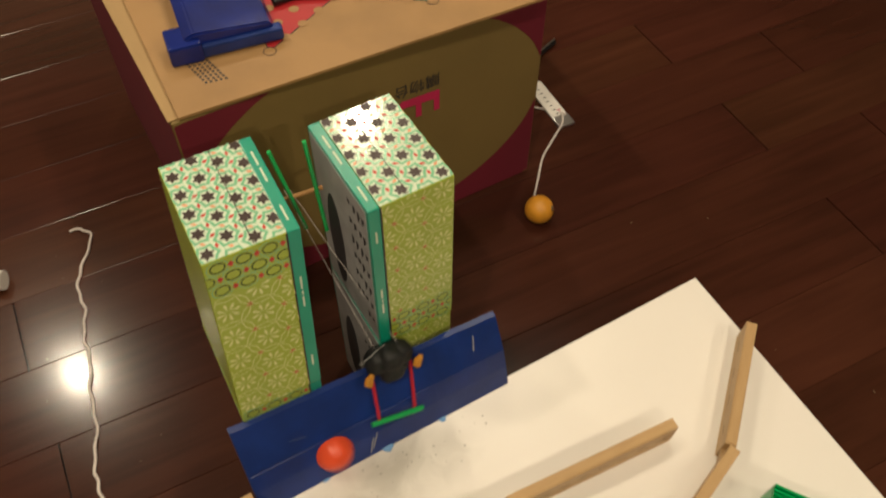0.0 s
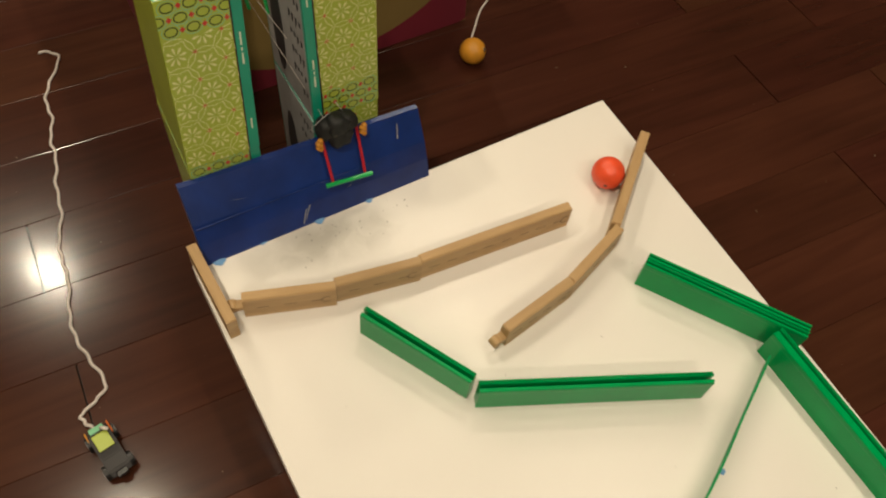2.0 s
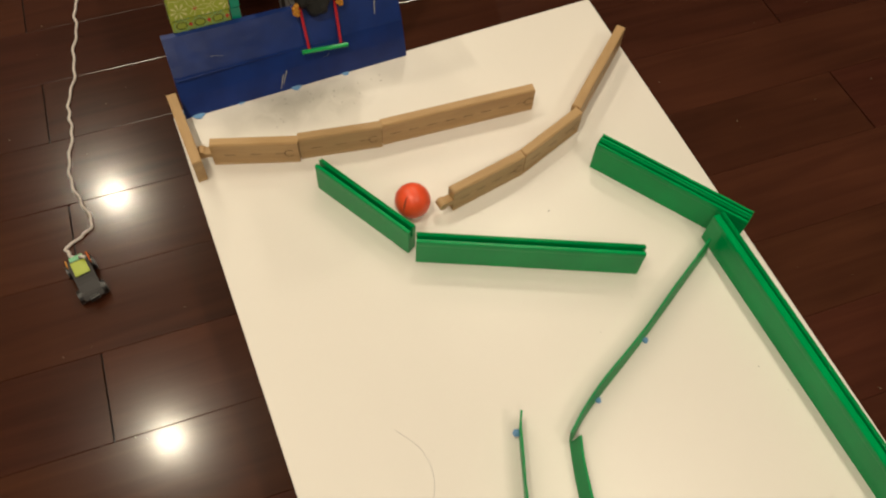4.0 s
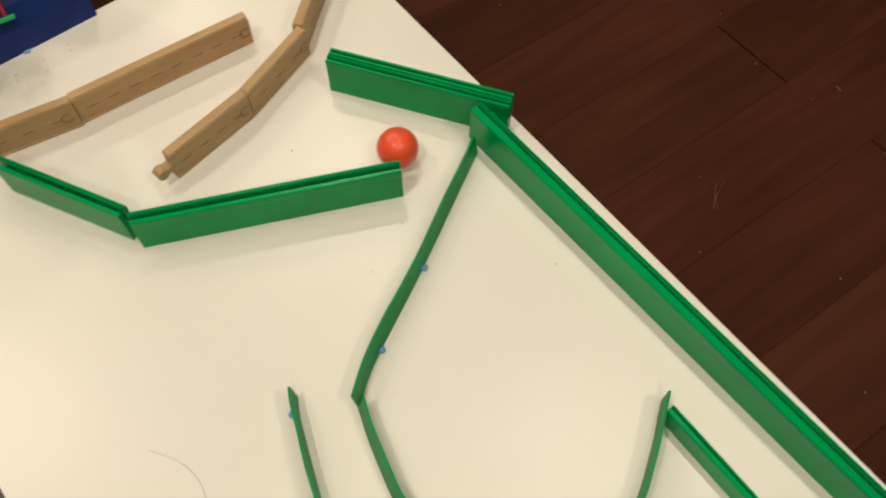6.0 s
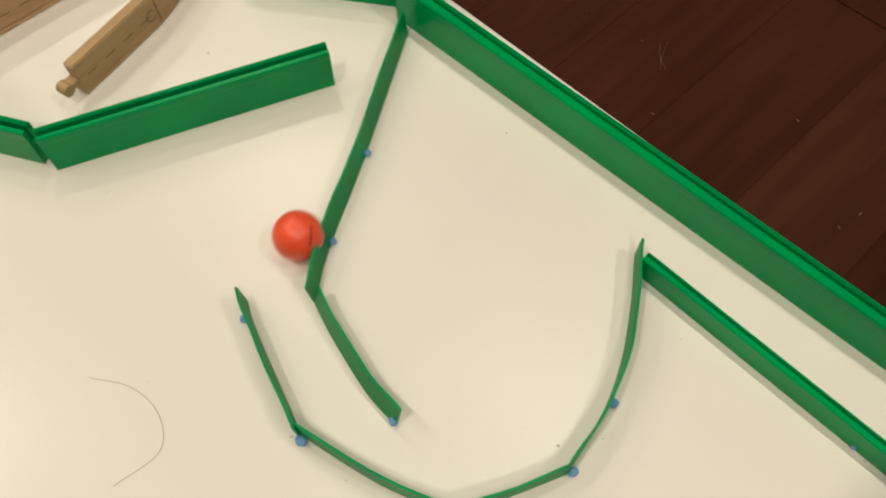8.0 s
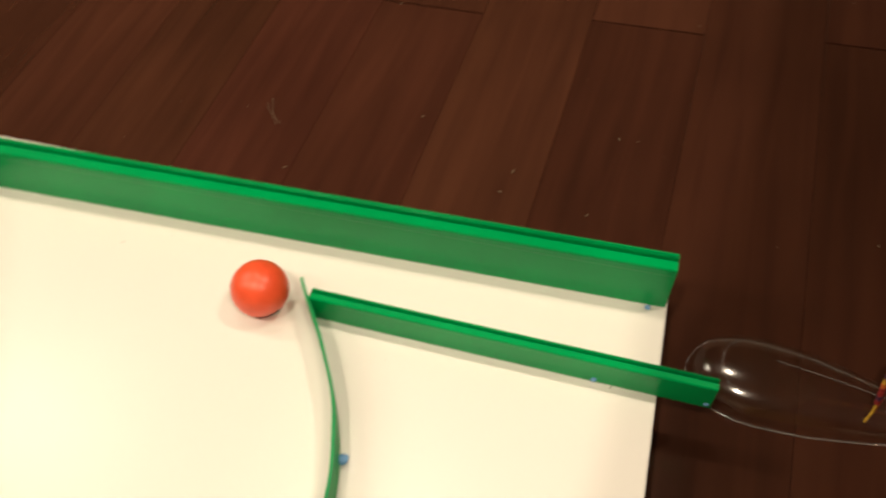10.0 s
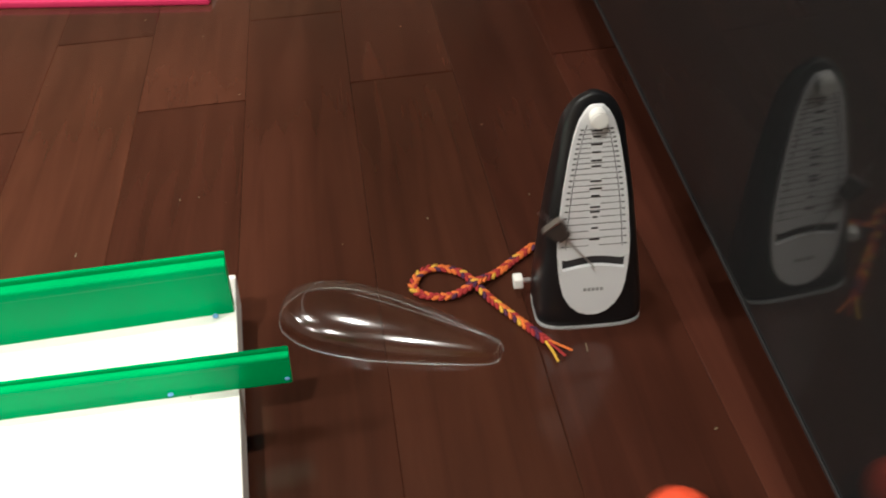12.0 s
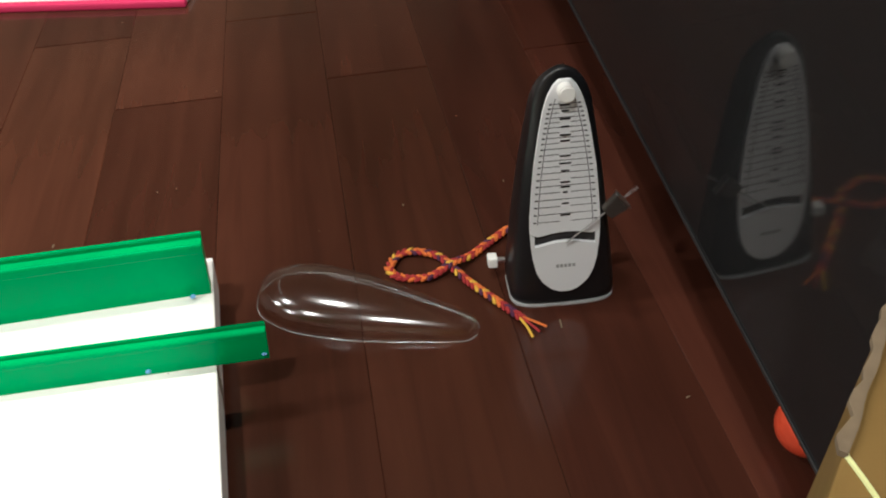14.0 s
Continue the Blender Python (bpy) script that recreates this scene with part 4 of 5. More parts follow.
# ---- small things on the floor ----
def build_floor_things():
    line = [(-0.668, 0.566), (-0.655, 0.564), (-0.643, 0.541), (-0.668, 0.498), (-0.685, 0.46), (-0.686, 0.42), (-0.699, 0.38), (-0.702, 0.34), (-0.715, 0.292), (-0.722, 0.24), (-0.738, 0.194), (-0.742, 0.16), (-0.744, 0.127), (-0.756, 0.08), (-0.759, 0.04), (-0.752, 0.0), (-0.745, -0.038), (-0.762, -0.054), (-0.782, -0.064), (-0.781, -0.076), (-0.772, -0.092), (-0.757, -0.112)]
    pts = []
    for i, p in enumerate(curve_through([(x, y, 0.0022) for x, y in line], 6)):
        pts.append(p + Vector((0.0014 * math.sin(i * 1.3), 0.0, 0.0004 * math.sin(i * 0.7))))
    pts[-1].z, pts[-2].z, pts[-3].z = 0.034, 0.033, 0.030
    solid("white_string", rod(pts, 0.0021, 7), M["string"], pose(0, 0, 0), "long white cotton string lying on the floor", "string", smooth=True)
    car = thing("toy_car", pose(-0.765, -0.128, 0, 0, 0, -80) @ Matrix.Diagonal((0.88, 0.88, 0.88, 1)), "small black and lime-green toy car with a string", "toy car")
    bm = prism([(-0.036, 0.008), (0.034, 0.008), (0.037, 0.014), (0.030, 0.020), (0.012, 0.024), (0.004, 0.030), (-0.022, 0.031), (-0.034, 0.022), (-0.038, 0.014)], -0.0145, 0.0145, 0.0015)
    part("body", bm, M["ink"], car, "", Matrix(((1, 0, 0, 0), (0, 0, 1, 0), (0, 1, 0, 0), (0, 0, 0, 1))))
    part("roof_panel", box(-0.021, 0.004, -0.0105, 0.0105, 0.0308, 0.0325, 0.0008), M["lime"], car, "lime-green roof panel")
    part("bonnet_panel", box(-0.035, -0.024, -0.010, 0.010, 0.024, 0.0275, 0.001), M["leaf"], car, "green printed panel")
    part("side_fin", box(-0.036, -0.018, 0.0145, 0.0165, 0.014, 0.024, 0.0006), M["thread_orange"], car, "orange side fin")
    part("side_fin", box(-0.036, -0.022, -0.0165, -0.0145, 0.014, 0.024, 0.0006), M["yellow"], car, "yellow side fin")
    part("rear_bumper", box(0.034, 0.041, -0.007, 0.007, 0.012, 0.019, 0.001), M["black"], car)
    for x in (-0.024, 0.024):
        for y in (-0.0165, 0.0165):
            bm = bmesh.new()
            bmesh.ops.create_cone(bm, cap_ends=True, segments=20, radius1=0.0105, radius2=0.0105, depth=0.007, matrix=pose(x, y, 0.0105, 90))
            bmesh.ops.bevel(bm, geom=[e for e in bm.edges if e.calc_face_angle(0) > 1], offset=0.001, segments=2, affect="EDGES")
            w = part("wheel", bm, M["black"], car)
            bm = bmesh.new()
            bmesh.ops.create_cone(bm, cap_ends=True, segments=14, radius1=0.005, radius2=0.005, depth=0.0078, matrix=pose(x, y, 0.0105, 90))
            part("hub", bm, M["grey"], w)
    solid("white_tube", rod([(-0.81, 0.535, 0.014), (-0.768, 0.514, 0.014)], 0.014, 18), M["white"], pose(0, 0, 0), "short white plastic tube lying on the floor", "tube")
    bead = thing("yellow_bead", pose(-0.058, 0.248, 0.0212), "round yellow wooden bead threaded on a string", "bead")
    bm = bmesh.new()
    bmesh.ops.create_icosphere(bm, subdivisions=4, radius=0.0212)
    part("bead_body", bm, M["yellow"], bead, smooth=True)
    part("hole_rim", rod([(0.012, -0.013, 0.010), (0.0132, -0.0145, 0.0108)], 0.0030, 10), M["steel"], bead, "shiny string end")
    part("hole", rod([(0.0105, -0.0155, 0.0085), (0.0117, -0.0160, 0.0088)], 0.0028, 10), M["ink"], bead)
    solid("bead_string", rod(curve_through([(-0.050, 0.268, 0.018), (-0.039, 0.286, 0.002), (-0.015, 0.312, 0.002), (0.017, 0.346, 0.002), (0.055, 0.372, 0.002), (0.086, 0.392, 0.006), (0.096, 0.410, 0.008), (0.100, 0.404, 0.003), (0.085, 0.43, 0.002), (0.060, 0.455, 0.002)]), 0.0017, 7), M["string"], pose(0, 0, 0), "white string tied to a tag and a bead", "string", smooth=True)
    tag = thing("plastic_tag", pose(0.094, 0.440, 0.001, 0, 0, 86), "white plastic ruler tag with small markings", "tag")
    part("strip", box(-0.055, 0.055, -0.0135, 0.0135, 0, 0.004, 0.0012), M["white"], tag)
    part("clear_end", box(-0.0565, -0.032, -0.0142, 0.0142, 0.0, 0.0046, 0.001), M["steel"], tag, "shiny taped end")
    bm = bmesh.new()
    for k in range(7):
        u = -0.028 + 0.0105 * k
        flat(bm, [(u, -0.001), (u + 0.0022, -0.001), (u + 0.0022, 0.003 + 0.002 * (k % 2)), (u, 0.003)], lambda x, y: (x, y, 0.0042))
    part("tag_marks", bm, M["ink"], tag)
    bm = bmesh.new()
    stroke(bm, [(-0.026, -0.006), (-0.018, -0.002), (-0.020, -0.009)], 0.0012, lambda x, y: (x, y, 0.0042), 0)
    part("red_mark", bm, M["pink"], tag)
    pen = thing("pen", pose(0.172, 0.560, 0.005, 0, 0, 20), "dark pen with a silver clip on the floor", "pen")
    part("barrel", rod([(-0.10, 0, 0), (0.018, 0, 0)], 0.0048, 12), M["black"], pen)
    part("clip", rod([(-0.03, 0, 0.0058), (0.019, 0, 0.0058)], 0.0012, 8), M["steel"], pen)
    sheet = thing("red_edged_bag", pose(0.76, -0.70, 0, 0, 0, 76), "red-edged white paper bag lying on the floor", "paper bag")
    part("paper", box(-0.30, 0.30, -0.26, 0.088, 0.001, 0.012, 0.004), M["white"], sheet)
    part("red_edge", box(-0.30, 0.30, 0.086, 0.100, 0.0, 0.010, 0.003), M["pink"], sheet, "red edge")
    # dust and lint
    rnd = random.Random(11)
    bm = bmesh.new()
    spots = [(0.378, -0.577, 0.004), (0.075, -0.923, 0.0015), (0.115, -0.848, 0.002), (-0.097, -1.257, 0.004), (0.087, -1.166, 0.0012), (-0.19, -1.321, 0.0014), (0.081, -0.63, 0.0015)]
    spots += [(rnd.uniform(0.03, 0.7), rnd.uniform(-1.36, 0.2), 0.0004 + 0.0011 * rnd.random() ** 2) for k in range(70)]
    spots += [(rnd.uniform(-1.0, -0.62), rnd.uniform(-0.6, 0.6), 0.0004 + 0.0009 * rnd.random() ** 2) for k in range(30)]
    for x, y, r in spots:
        a = rnd.uniform(0, math.tau)
        d = Vector((math.cos(a), math.sin(a), 0))
        rod([Vector((x, y, 0.0008)) - d * r, Vector((x, y, 0.0010)) + d * r], min(0.0006, r * 0.5), 5, bm)
    for cx, cy in ((0.150, -0.592),):
        for k in (0, 1):
            pts = [Vector((cx + 0.0085 * (q - 1.5) + 0.004 * k * (q - 1), cy + 0.0085 * (q - 1.5) + 0.004 * math.sin(q * 1.1 + k), 0.0012)) for q in range(4)]
            rod(curve_through(pts, 5), 0.0002, 4, bm)
    solid("floor_lint", bm, M["card_torn"], pose(0, 0, 0), "crumbs and lint scattered on the dark floor", "lint", kind="stuff")


# ---- metronome, its cover and cord, the black cabinet ----
def smooth_between(table, z):
    for (a, u), (b, v) in zip(table, table[1:]):
        if a <= z <= b:
            t = (z - a) / (b - a)
            return u + (v - u) * t
    return table[-1][1]


METRONOME = pose(-0.0751, -1.2675, 0, 0, 0, -7.4)
LEAN_X, LEAN_Y = 0.118, 0.034


PENDULUM = pose(-0.0085 + LEAN_X * 0.0655, LEAN_Y * 0.0655, 0.0655, 0, math.degrees(math.atan(LEAN_X)))


def build_metronome():
    """Its front is the plane x = 0 of its own space and faces -x; y runs across it."""
    t = thing("metronome", METRONOME, "black plastic wind-up metronome with a silver scale, uncovered", "metronome")
    half = [(0.004, 0.0425), (0.012, 0.0430), (0.03, 0.0415), (0.085, 0.0350), (0.12, 0.0305), (0.154, 0.0250), (0.175, 0.0218), (0.183, 0.0190), (0.190, 0.0150), (0.196, 0.0095), (0.1990, 0.0030)]
    deep = [(0.004, 0.052), (0.03, 0.050), (0.085, 0.043), (0.154, 0.028), (0.186, 0.014), (0.1990, 0.006)]
    bm = bmesh.new()
    rings = []
    zs = [0.004, 0.008, 0.014, 0.024, 0.04, 0.06, 0.08, 0.10, 0.12, 0.14, 0.16, 0.175, 0.182, 0.187, 0.191, 0.1945, 0.1975, 0.1990]
    for z in zs:
        w, d = smooth_between(half, z), smooth_between(deep, z)
        row = []
        for k in range(36):
            a = k * math.tau / 36
            c, s = math.cos(a), math.sin(a)
            e = 0.42
            x = (abs(c) ** e) * (1 if c > 0 else -1) * (d / 2) + d / 2 - 0.002 + 0.006 * (z / 0.1990) ** 3
            y = (abs(s) ** 0.55) * (1 if s > 0 else -1) * w
            row.append(bm.verts.new((x, y, z)))
        rings.append(row)
    for u, v in zip(rings, rings[1:]):
        for k in range(36):
            bm.faces.new((u[k], u[(k + 1) % 36], v[(k + 1) % 36], v[k]))
    bm.faces.new(rings[0][::-1])
    bm.faces.new(rings[-1])
    part("body", bm, M["black"], t, smooth=True)
    base = [(0.024 + 0.0262 * (abs(math.cos(a)) ** 0.42) * (1 if math.cos(a) > 0 else -1), 0.0428 * (abs(math.sin(a)) ** 0.55) * (1 if math.sin(a) > 0 else -1)) for a in [k * math.tau / 40 for k in range(40)]]
    part("base_plate", prism(base, 0, 0.0020), M["grey"], t, "pale rim round the base")
    # silver face: an upper scale plate and a lower tongue, with the slot between them
    face = [(0.016, 0.004), (0.019, 0.011), (0.026, 0.0180), (0.036, 0.0228), (0.048, 0.0252), (0.0605, 0.0262)]
    upper = [(0.0725, 0.0272), (0.085, 0.0268), (0.11, 0.0248), (0.13, 0.0227), (0.154, 0.0190), (0.172, 0.0156), (0.184, 0.0120), (0.191, 0.0085), (0.1955, 0.0042)]
    stand = Matrix(((0, 0, -1, -0.0018), (1, 0, 0, 0), (0, 1, 0, 0), (0, 0, 0, 1)))
    arch = [0.0262 * (1 - q / 5) for q in range(1, 10)]
    lower_pts = [(w, z) for z, w in face] + [(y, 0.0580 + 0.0058 * (1 - (y / 0.0262) ** 2)) for y in arch] + [(-w, z) for z, w in face[::-1]]
    upper_pts = [(w, z) for z, w in upper] + [(-w, z) for z, w in upper[::-1]] + [(-y, 0.0672 + 0.0058 * (1 - (y / 0.0262) ** 2)) for y in arch]
    part("lower_plate", prism(lower_pts, 0, 0.0030, 0.0006), M["silver"], t, "silver rounded lower plate", stand)
    part("scale_plate", prism(upper_pts, 0, 0.0030, 0.0006), M["silver"], t, "silver scale plate", stand)
    for s in (-1, 1):
        part("slot_cheek", prism([(s * 0.0236, 0.058), (s * 0.0262, 0.0575), (s * 0.0268, 0.0725), (s * 0.0236, 0.070)][::s], 0, 0.0030), M["silver"], t, "", stand)
    slot = [(0.0244 * math.cos(a), 0.0586 + 0.0085 * math.sin(a) ** 2 + 0.0062 + (0.0062 if math.sin(a) > 0 else -0.0062) * abs(math.sin(a)) ** 0.4) for a in [k * math.tau / 32 for k in range(32)]]
    part("slot", prism(slot, 0, 0.0008), M["ink"], t, "dark curved slot", stand)
    bm = bmesh.new()
    bmesh.ops.create_cone(bm, cap_ends=True, segments=28, radius1=0.0062, radius2=0.0056, depth=0.010, matrix=pose(-0.008, 0, 0.1885, 0, 90))
    bmesh.ops.bevel(bm, geom=[e for e in bm.edges if e.calc_face_angle(0) > 1], offset=0.001, segments=2, affect="EDGES")
    part("pendulum_catch", bm, M["white"], t, "round white catch", smooth=False)
    bm = bmesh.new()
    z, k = 0.083, 0
    put = lambda u, v: (-0.0051, u, v)
    while z < 0.180:
        w = max(0.003, smooth_between(upper, z) - 0.0058)
        if k % 2 == 0:
            stroke(bm, [(-w, z), (-0.004, z)], 0.0005, put, 0)
            stroke(bm, [(0.004, z), (w, z)], 0.0005, put, 0)
        else:
            stroke(bm, [(-w, z), (w, z)], 0.0005, put, 0)
        for s in (-1, 1):
            flat(bm, [(s * (w + 0.0010), z - 0.0006), (s * (w + 0.0032), z - 0.0006), (s * (w + 0.0032), z + 0.0006), (s * (w + 0.0010), z + 0.0006)], put)
        z += 0.0066 - 0.0036 * (z - 0.083) / 0.10
        k += 1
    for s in (-1, 1):
        stroke(bm, [(s * (smooth_between(upper, q) - 0.0058), q) for q in (0.081, 0.10, 0.12, 0.14, 0.16, 0.176, 0.182)], 0.0005, put, 0)
    part("printed_scale", bm, M["ink"], t, "fine dark scale lines")
    bm = bmesh.new()
    for q, w in ((0.0885, 0.0045), (0.0985, 0.003), (0.108, 0.002), (0.1125, 0.0042), (0.1165, 0.0042), (0.126, 0.0035), (0.132, 0.0052), (0.138, 0.0046), (0.150, 0.004), (0.1545, 0.0045), (0.161, 0.0035), (0.167, 0.0045), (0.173, 0.003), (0.1775, 0.0042), (0.1815, 0.003)):
        flat(bm, [(-w * 0.85, q - 0.0007), (w * 0.85, q - 0.0007), (w * 0.85, q + 0.0007), (-w * 0.85, q + 0.0007)], lambda u, v: (-0.0054, u, v))
    part("scale_print", bm, M["ink"], t, "small dark print bars")
    bm = bmesh.new()
    for u in (-0.0078, -0.0046, -0.0014, 0.0018, 0.0050):
        flat(bm, [(u, 0.0405), (u + 0.0024, 0.0405), (u + 0.0024, 0.0435), (u, 0.0435)], lambda a, b: (-0.0054, a, b))
    part("maker_mark", bm, M["grey"], t, "small grey print bar")
    key = part("winding_key", rod([(0.028, 0.043, 0.026), (0.028, 0.050, 0.026)], 0.0022, 10), M["steel"], t, "steel key shaft")
    part("key_grip", box(0.0235, 0.0325, 0.0495, 0.0575, 0.0215, 0.0305, 0.0015), M["white"], key, "white plastic grip")
    shear = Matrix(((1, 0, LEAN_X, 0), (0, 1, LEAN_Y, 0), (0, 0, 1.0, 0), (0, 0, 0, 1)))
    for ob in t.children_recursive:
        ob.data.transform(ob.matrix_basis.inverted() @ shear @ ob.matrix_basis)
    pend = part("pendulum", rod([(0, 0, 0), (0, 0, 0.068)], 0.0006, 8), M["steel"], t, "thin metal pendulum rod", PENDULUM)
    part("weight", prism([(-0.0055, 0.038), (0.0055, 0.038), (0.0080, 0.053), (-0.0080, 0.053)], -0.003, 0.003, 0.0008), M["pewter"], pend, "dark sliding weight", Matrix(((0, 0, -1, -0.0012), (1, 0, 0, 0), (0, 1, 0, 0), (0, 0, 0, 1))))
    part("weight_top", box(-0.0045, 0.0021, -0.0080, 0.0080, 0.0531, 0.0547, 0.0004), M["steel"], pend, "bright metal edge")
    return t, pend


def build_cover():
    """The clear front cover: a long drop-shaped shell lying open side down. Its x axis runs from the round end to the tip."""
    t = thing("clear_cover", pose(0.005, -1.045, 0, 0, 0, -120), "clear plastic metronome cover lying on the floor", "cover")
    half = [(-0.012, 0.002), (-0.008, 0.017), (0.0, 0.027), (0.012, 0.034), (0.03, 0.0385), (0.05, 0.039), (0.08, 0.036), (0.11, 0.0300), (0.14, 0.0220), (0.16, 0.0168), (0.170, 0.0128), (0.174, 0.0095), (0.176, 0.004)]
    xs = [-0.012, -0.010, -0.006, 0.0, 0.008, 0.018, 0.03, 0.045, 0.06, 0.08, 0.10, 0.12, 0.14, 0.152, 0.162, 0.170, 0.174, 0.176]
    bm = bmesh.new()
    outer, inner = [], []
    for shell, off in ((outer, 0.0), (inner, 0.0012)):
        for x in xs:
            w = 0.93 * smooth_between(half, x) - off
            h = 0.028 * (max(0.0, min(1.0, w / 0.039)) ** 0.6) - off
            row = []
            for k in range(21):
                a = math.pi * k / 20
                row.append(bm.verts.new((x * (1 - off * 6), max(w, 0.0005) * math.cos(a), max(h, 0.0008) * math.sin(a) ** 0.75)))
            shell.append(row)
    for shell in (outer, inner):
        for u, v in zip(shell, shell[1:]):
            for k in range(20):
                bm.faces.new((u[k], u[k + 1], v[k + 1], v[k]))
    for i in range(len(xs) - 1):
        for k in (0, 20):
            bm.faces.new((outer[i][k], outer[i + 1][k], inner[i + 1][k], inner[i][k]))
    for i in (0, len(xs) - 1):
        for k in range(20):
            bm.faces.new((outer[i][k], outer[i][k + 1], inner[i][k + 1], inner[i][k]))
    bmesh.ops.recalc_face_normals(bm, faces=bm.faces[:])
    shell = part("shell", bm, M["clear"], t, smooth=True)
    shell.visible_shadow = False
    for s in (-1, 1):
        r = part("rim_edge", rod([(x, s * max(0.0005, 0.93 * smooth_between(half, x)), 0.0012) for x in xs], 0.0003, 6), M["clear_rim"], t, "thick clear rim", smooth=True)
        r.visible_shadow = False
    # moulded lines: an arc inside the round end and a crease along the crown
    arc = [(0.012 + 0.022 * (1 - math.cos(a)), 0.024 * math.sin(a), 0.0225 + 0.002 * math.cos(a)) for a in [-0.9 + 0.15 * k for k in range(13)]]
    crown = [(x, 0.008 - 0.006 * (x - 0.05) / 0.11, 0.0272 * (smooth_between(half, x) / 0.039) ** 0.6 + 0.0003) for x in [0.05 + 0.01 * k for k in range(12)]]
    for line in (arc, crown):
        r = part("moulded_line", rod(line, 0.0002, 5), M["clear_rim"], t, "fine moulded line", smooth=True)
        r.visible_shadow = False
    return t


ROPE_FLOOR = [(0.024, -1.250, 0.0045), (0.010, -1.228, 0.0045), (-0.003, -1.208, 0.0045), (-0.012, -1.190, 0.0085), (-0.020, -1.168, 0.0050), (-0.015, -1.146, 0.0045), (-0.002, -1.137, 0.0045), (0.013, -1.146, 0.0045), (0.016, -1.160, 0.0045), (0.004, -1.180, 0.0048), (-0.020, -1.191, 0.0060), (-0.034, -1.198, 0.0045), (-0.060, -1.213, 0.0045), (-0.086, -1.228, 0.0045)]
ROPE_HUNG = [(-0.078, -1.150, 0.030), (-0.076, -1.147, 0.062), (-0.075, -1.146, 0.090), (-0.075, -1.153, 0.118), (-0.076, -1.158, 0.140), (-0.082, -1.158, 0.160), (-0.078, -1.164, 0.168), (-0.070, -1.166, 0.156), (-0.078, -1.160, 0.146), (-0.082, -1.166, 0.138), (-0.076, -1.171, 0.118), (-0.076, -1.178, 0.096), (-0.078, -1.185, 0.072), (-0.079, -1.183, 0.048), (-0.081, -1.182, 0.026)]
KNOTS = 58


def spaced(points, count):
    """count poses at even steps along a smooth line, x along it."""
    line = curve_through(points, 14)
    dist = [0.0]
    for a, b in zip(line, line[1:]):
        dist.append(dist[-1] + (b - a).length)
    out = []
    for k in range(count):
        want = dist[-1] * (k + 0.5) / count
        i = max(j for j in range(len(line) - 1) if dist[j] <= want)
        u = (want - dist[i]) / max(1e-9, dist[i + 1] - dist[i])
        p = line[i].lerp(line[i + 1], u)
        d = (line[i + 1] - line[i]).normalized()
        out.append(Matrix.Translation(p) @ d.to_track_quat("X", "Z").to_matrix().to_4x4())
    return out


def build_rope():
    t = thing("braided_cord", pose(0, 0, 0), "braided orange, yellow, red and purple friendship cord", "cord")
    colours = ("thread_orange", "thread_yellow", "thread_red", "thread_red", "thread_plum", "thread_red", "thread_orange")
    knots = []
    rnd = random.Random(6)
    for k, m in enumerate(spaced(ROPE_FLOOR, KNOTS)):
        bm = bmesh.new()
        for s in (-1, 1):
            bmesh.ops.create_icosphere(bm, subdivisions=2, radius=1.0, matrix=pose(0.001 * s, 0.0016 * s, 0.0, 0, 0, 32 * s) @ Matrix.Diagonal((0.0042, 0.0018, 0.0021, 1)))
        cs = rnd.sample(colours, 2)
        n = len(bm.faces) // 2
        for i, f in enumerate(bm.faces):
            f.material_index = 0 if i < n else 1
        knots.append(part("braid_knot", bm, [M[cs[0]], M[cs[1]]], t, "", m, smooth=True))
    for k, a in enumerate((-0.004, 0.0, 0.004)):
        knots.append(part("loose_threads", rod([(0, a * 0.3, 0), (0.010, a, 0), (0.020, a * 2.0, -0.0015)], 0.0011, 6), M[("thread_yellow", "thread_red", "thread_orange")[k]], t, "frayed thread end", spaced(ROPE_FLOOR, KNOTS)[-1] @ pose(0.002, 0, 0)))
    return t, knots


def build_cabinet():
    """Black glossy front that leans slightly forward over a dark gap above the floor."""
    a, lean = math.radians(6.6), math.radians(-4.2)
    x = Vector((math.cos(a), -math.sin(a), 0))
    y = Vector((math.sin(a) * math.cos(lean), math.cos(a) * math.cos(lean), math.sin(lean)))
    z = x.cross(y)
    at = Vector((-0.1403, -1.3366, 0.0985))
    m = Matrix(((x.x, y.x, z.x, at.x), (x.y, y.y, z.y, at.y), (x.z, y.z, z.z, at.z), (0, 0, 0, 1)))
    t = thing("black_cabinet", m, "glossy black cabinet front standing over the wooden floor", "cabinet")
    part("front_panel", box(-1.3, 1.3, -0.018, 0, 0, 0.62, 0.0012), M["piano"], t)
    part("edge_trim", box(-1.3, 1.3, 0.0003, 0.0014, 0.0002, 0.0022), M["trim"], t, "thin paler lower edge")
    part("carcass", box(-1.3, 1.3, -0.42, -0.0185, 0.004, 0.61), M["black"], t)
    for u in (-1.1, 1.1):
        part("foot", box(u - 0.05, u + 0.05, -0.40, -0.30, -0.0698, 0.0035), M["black"], t)


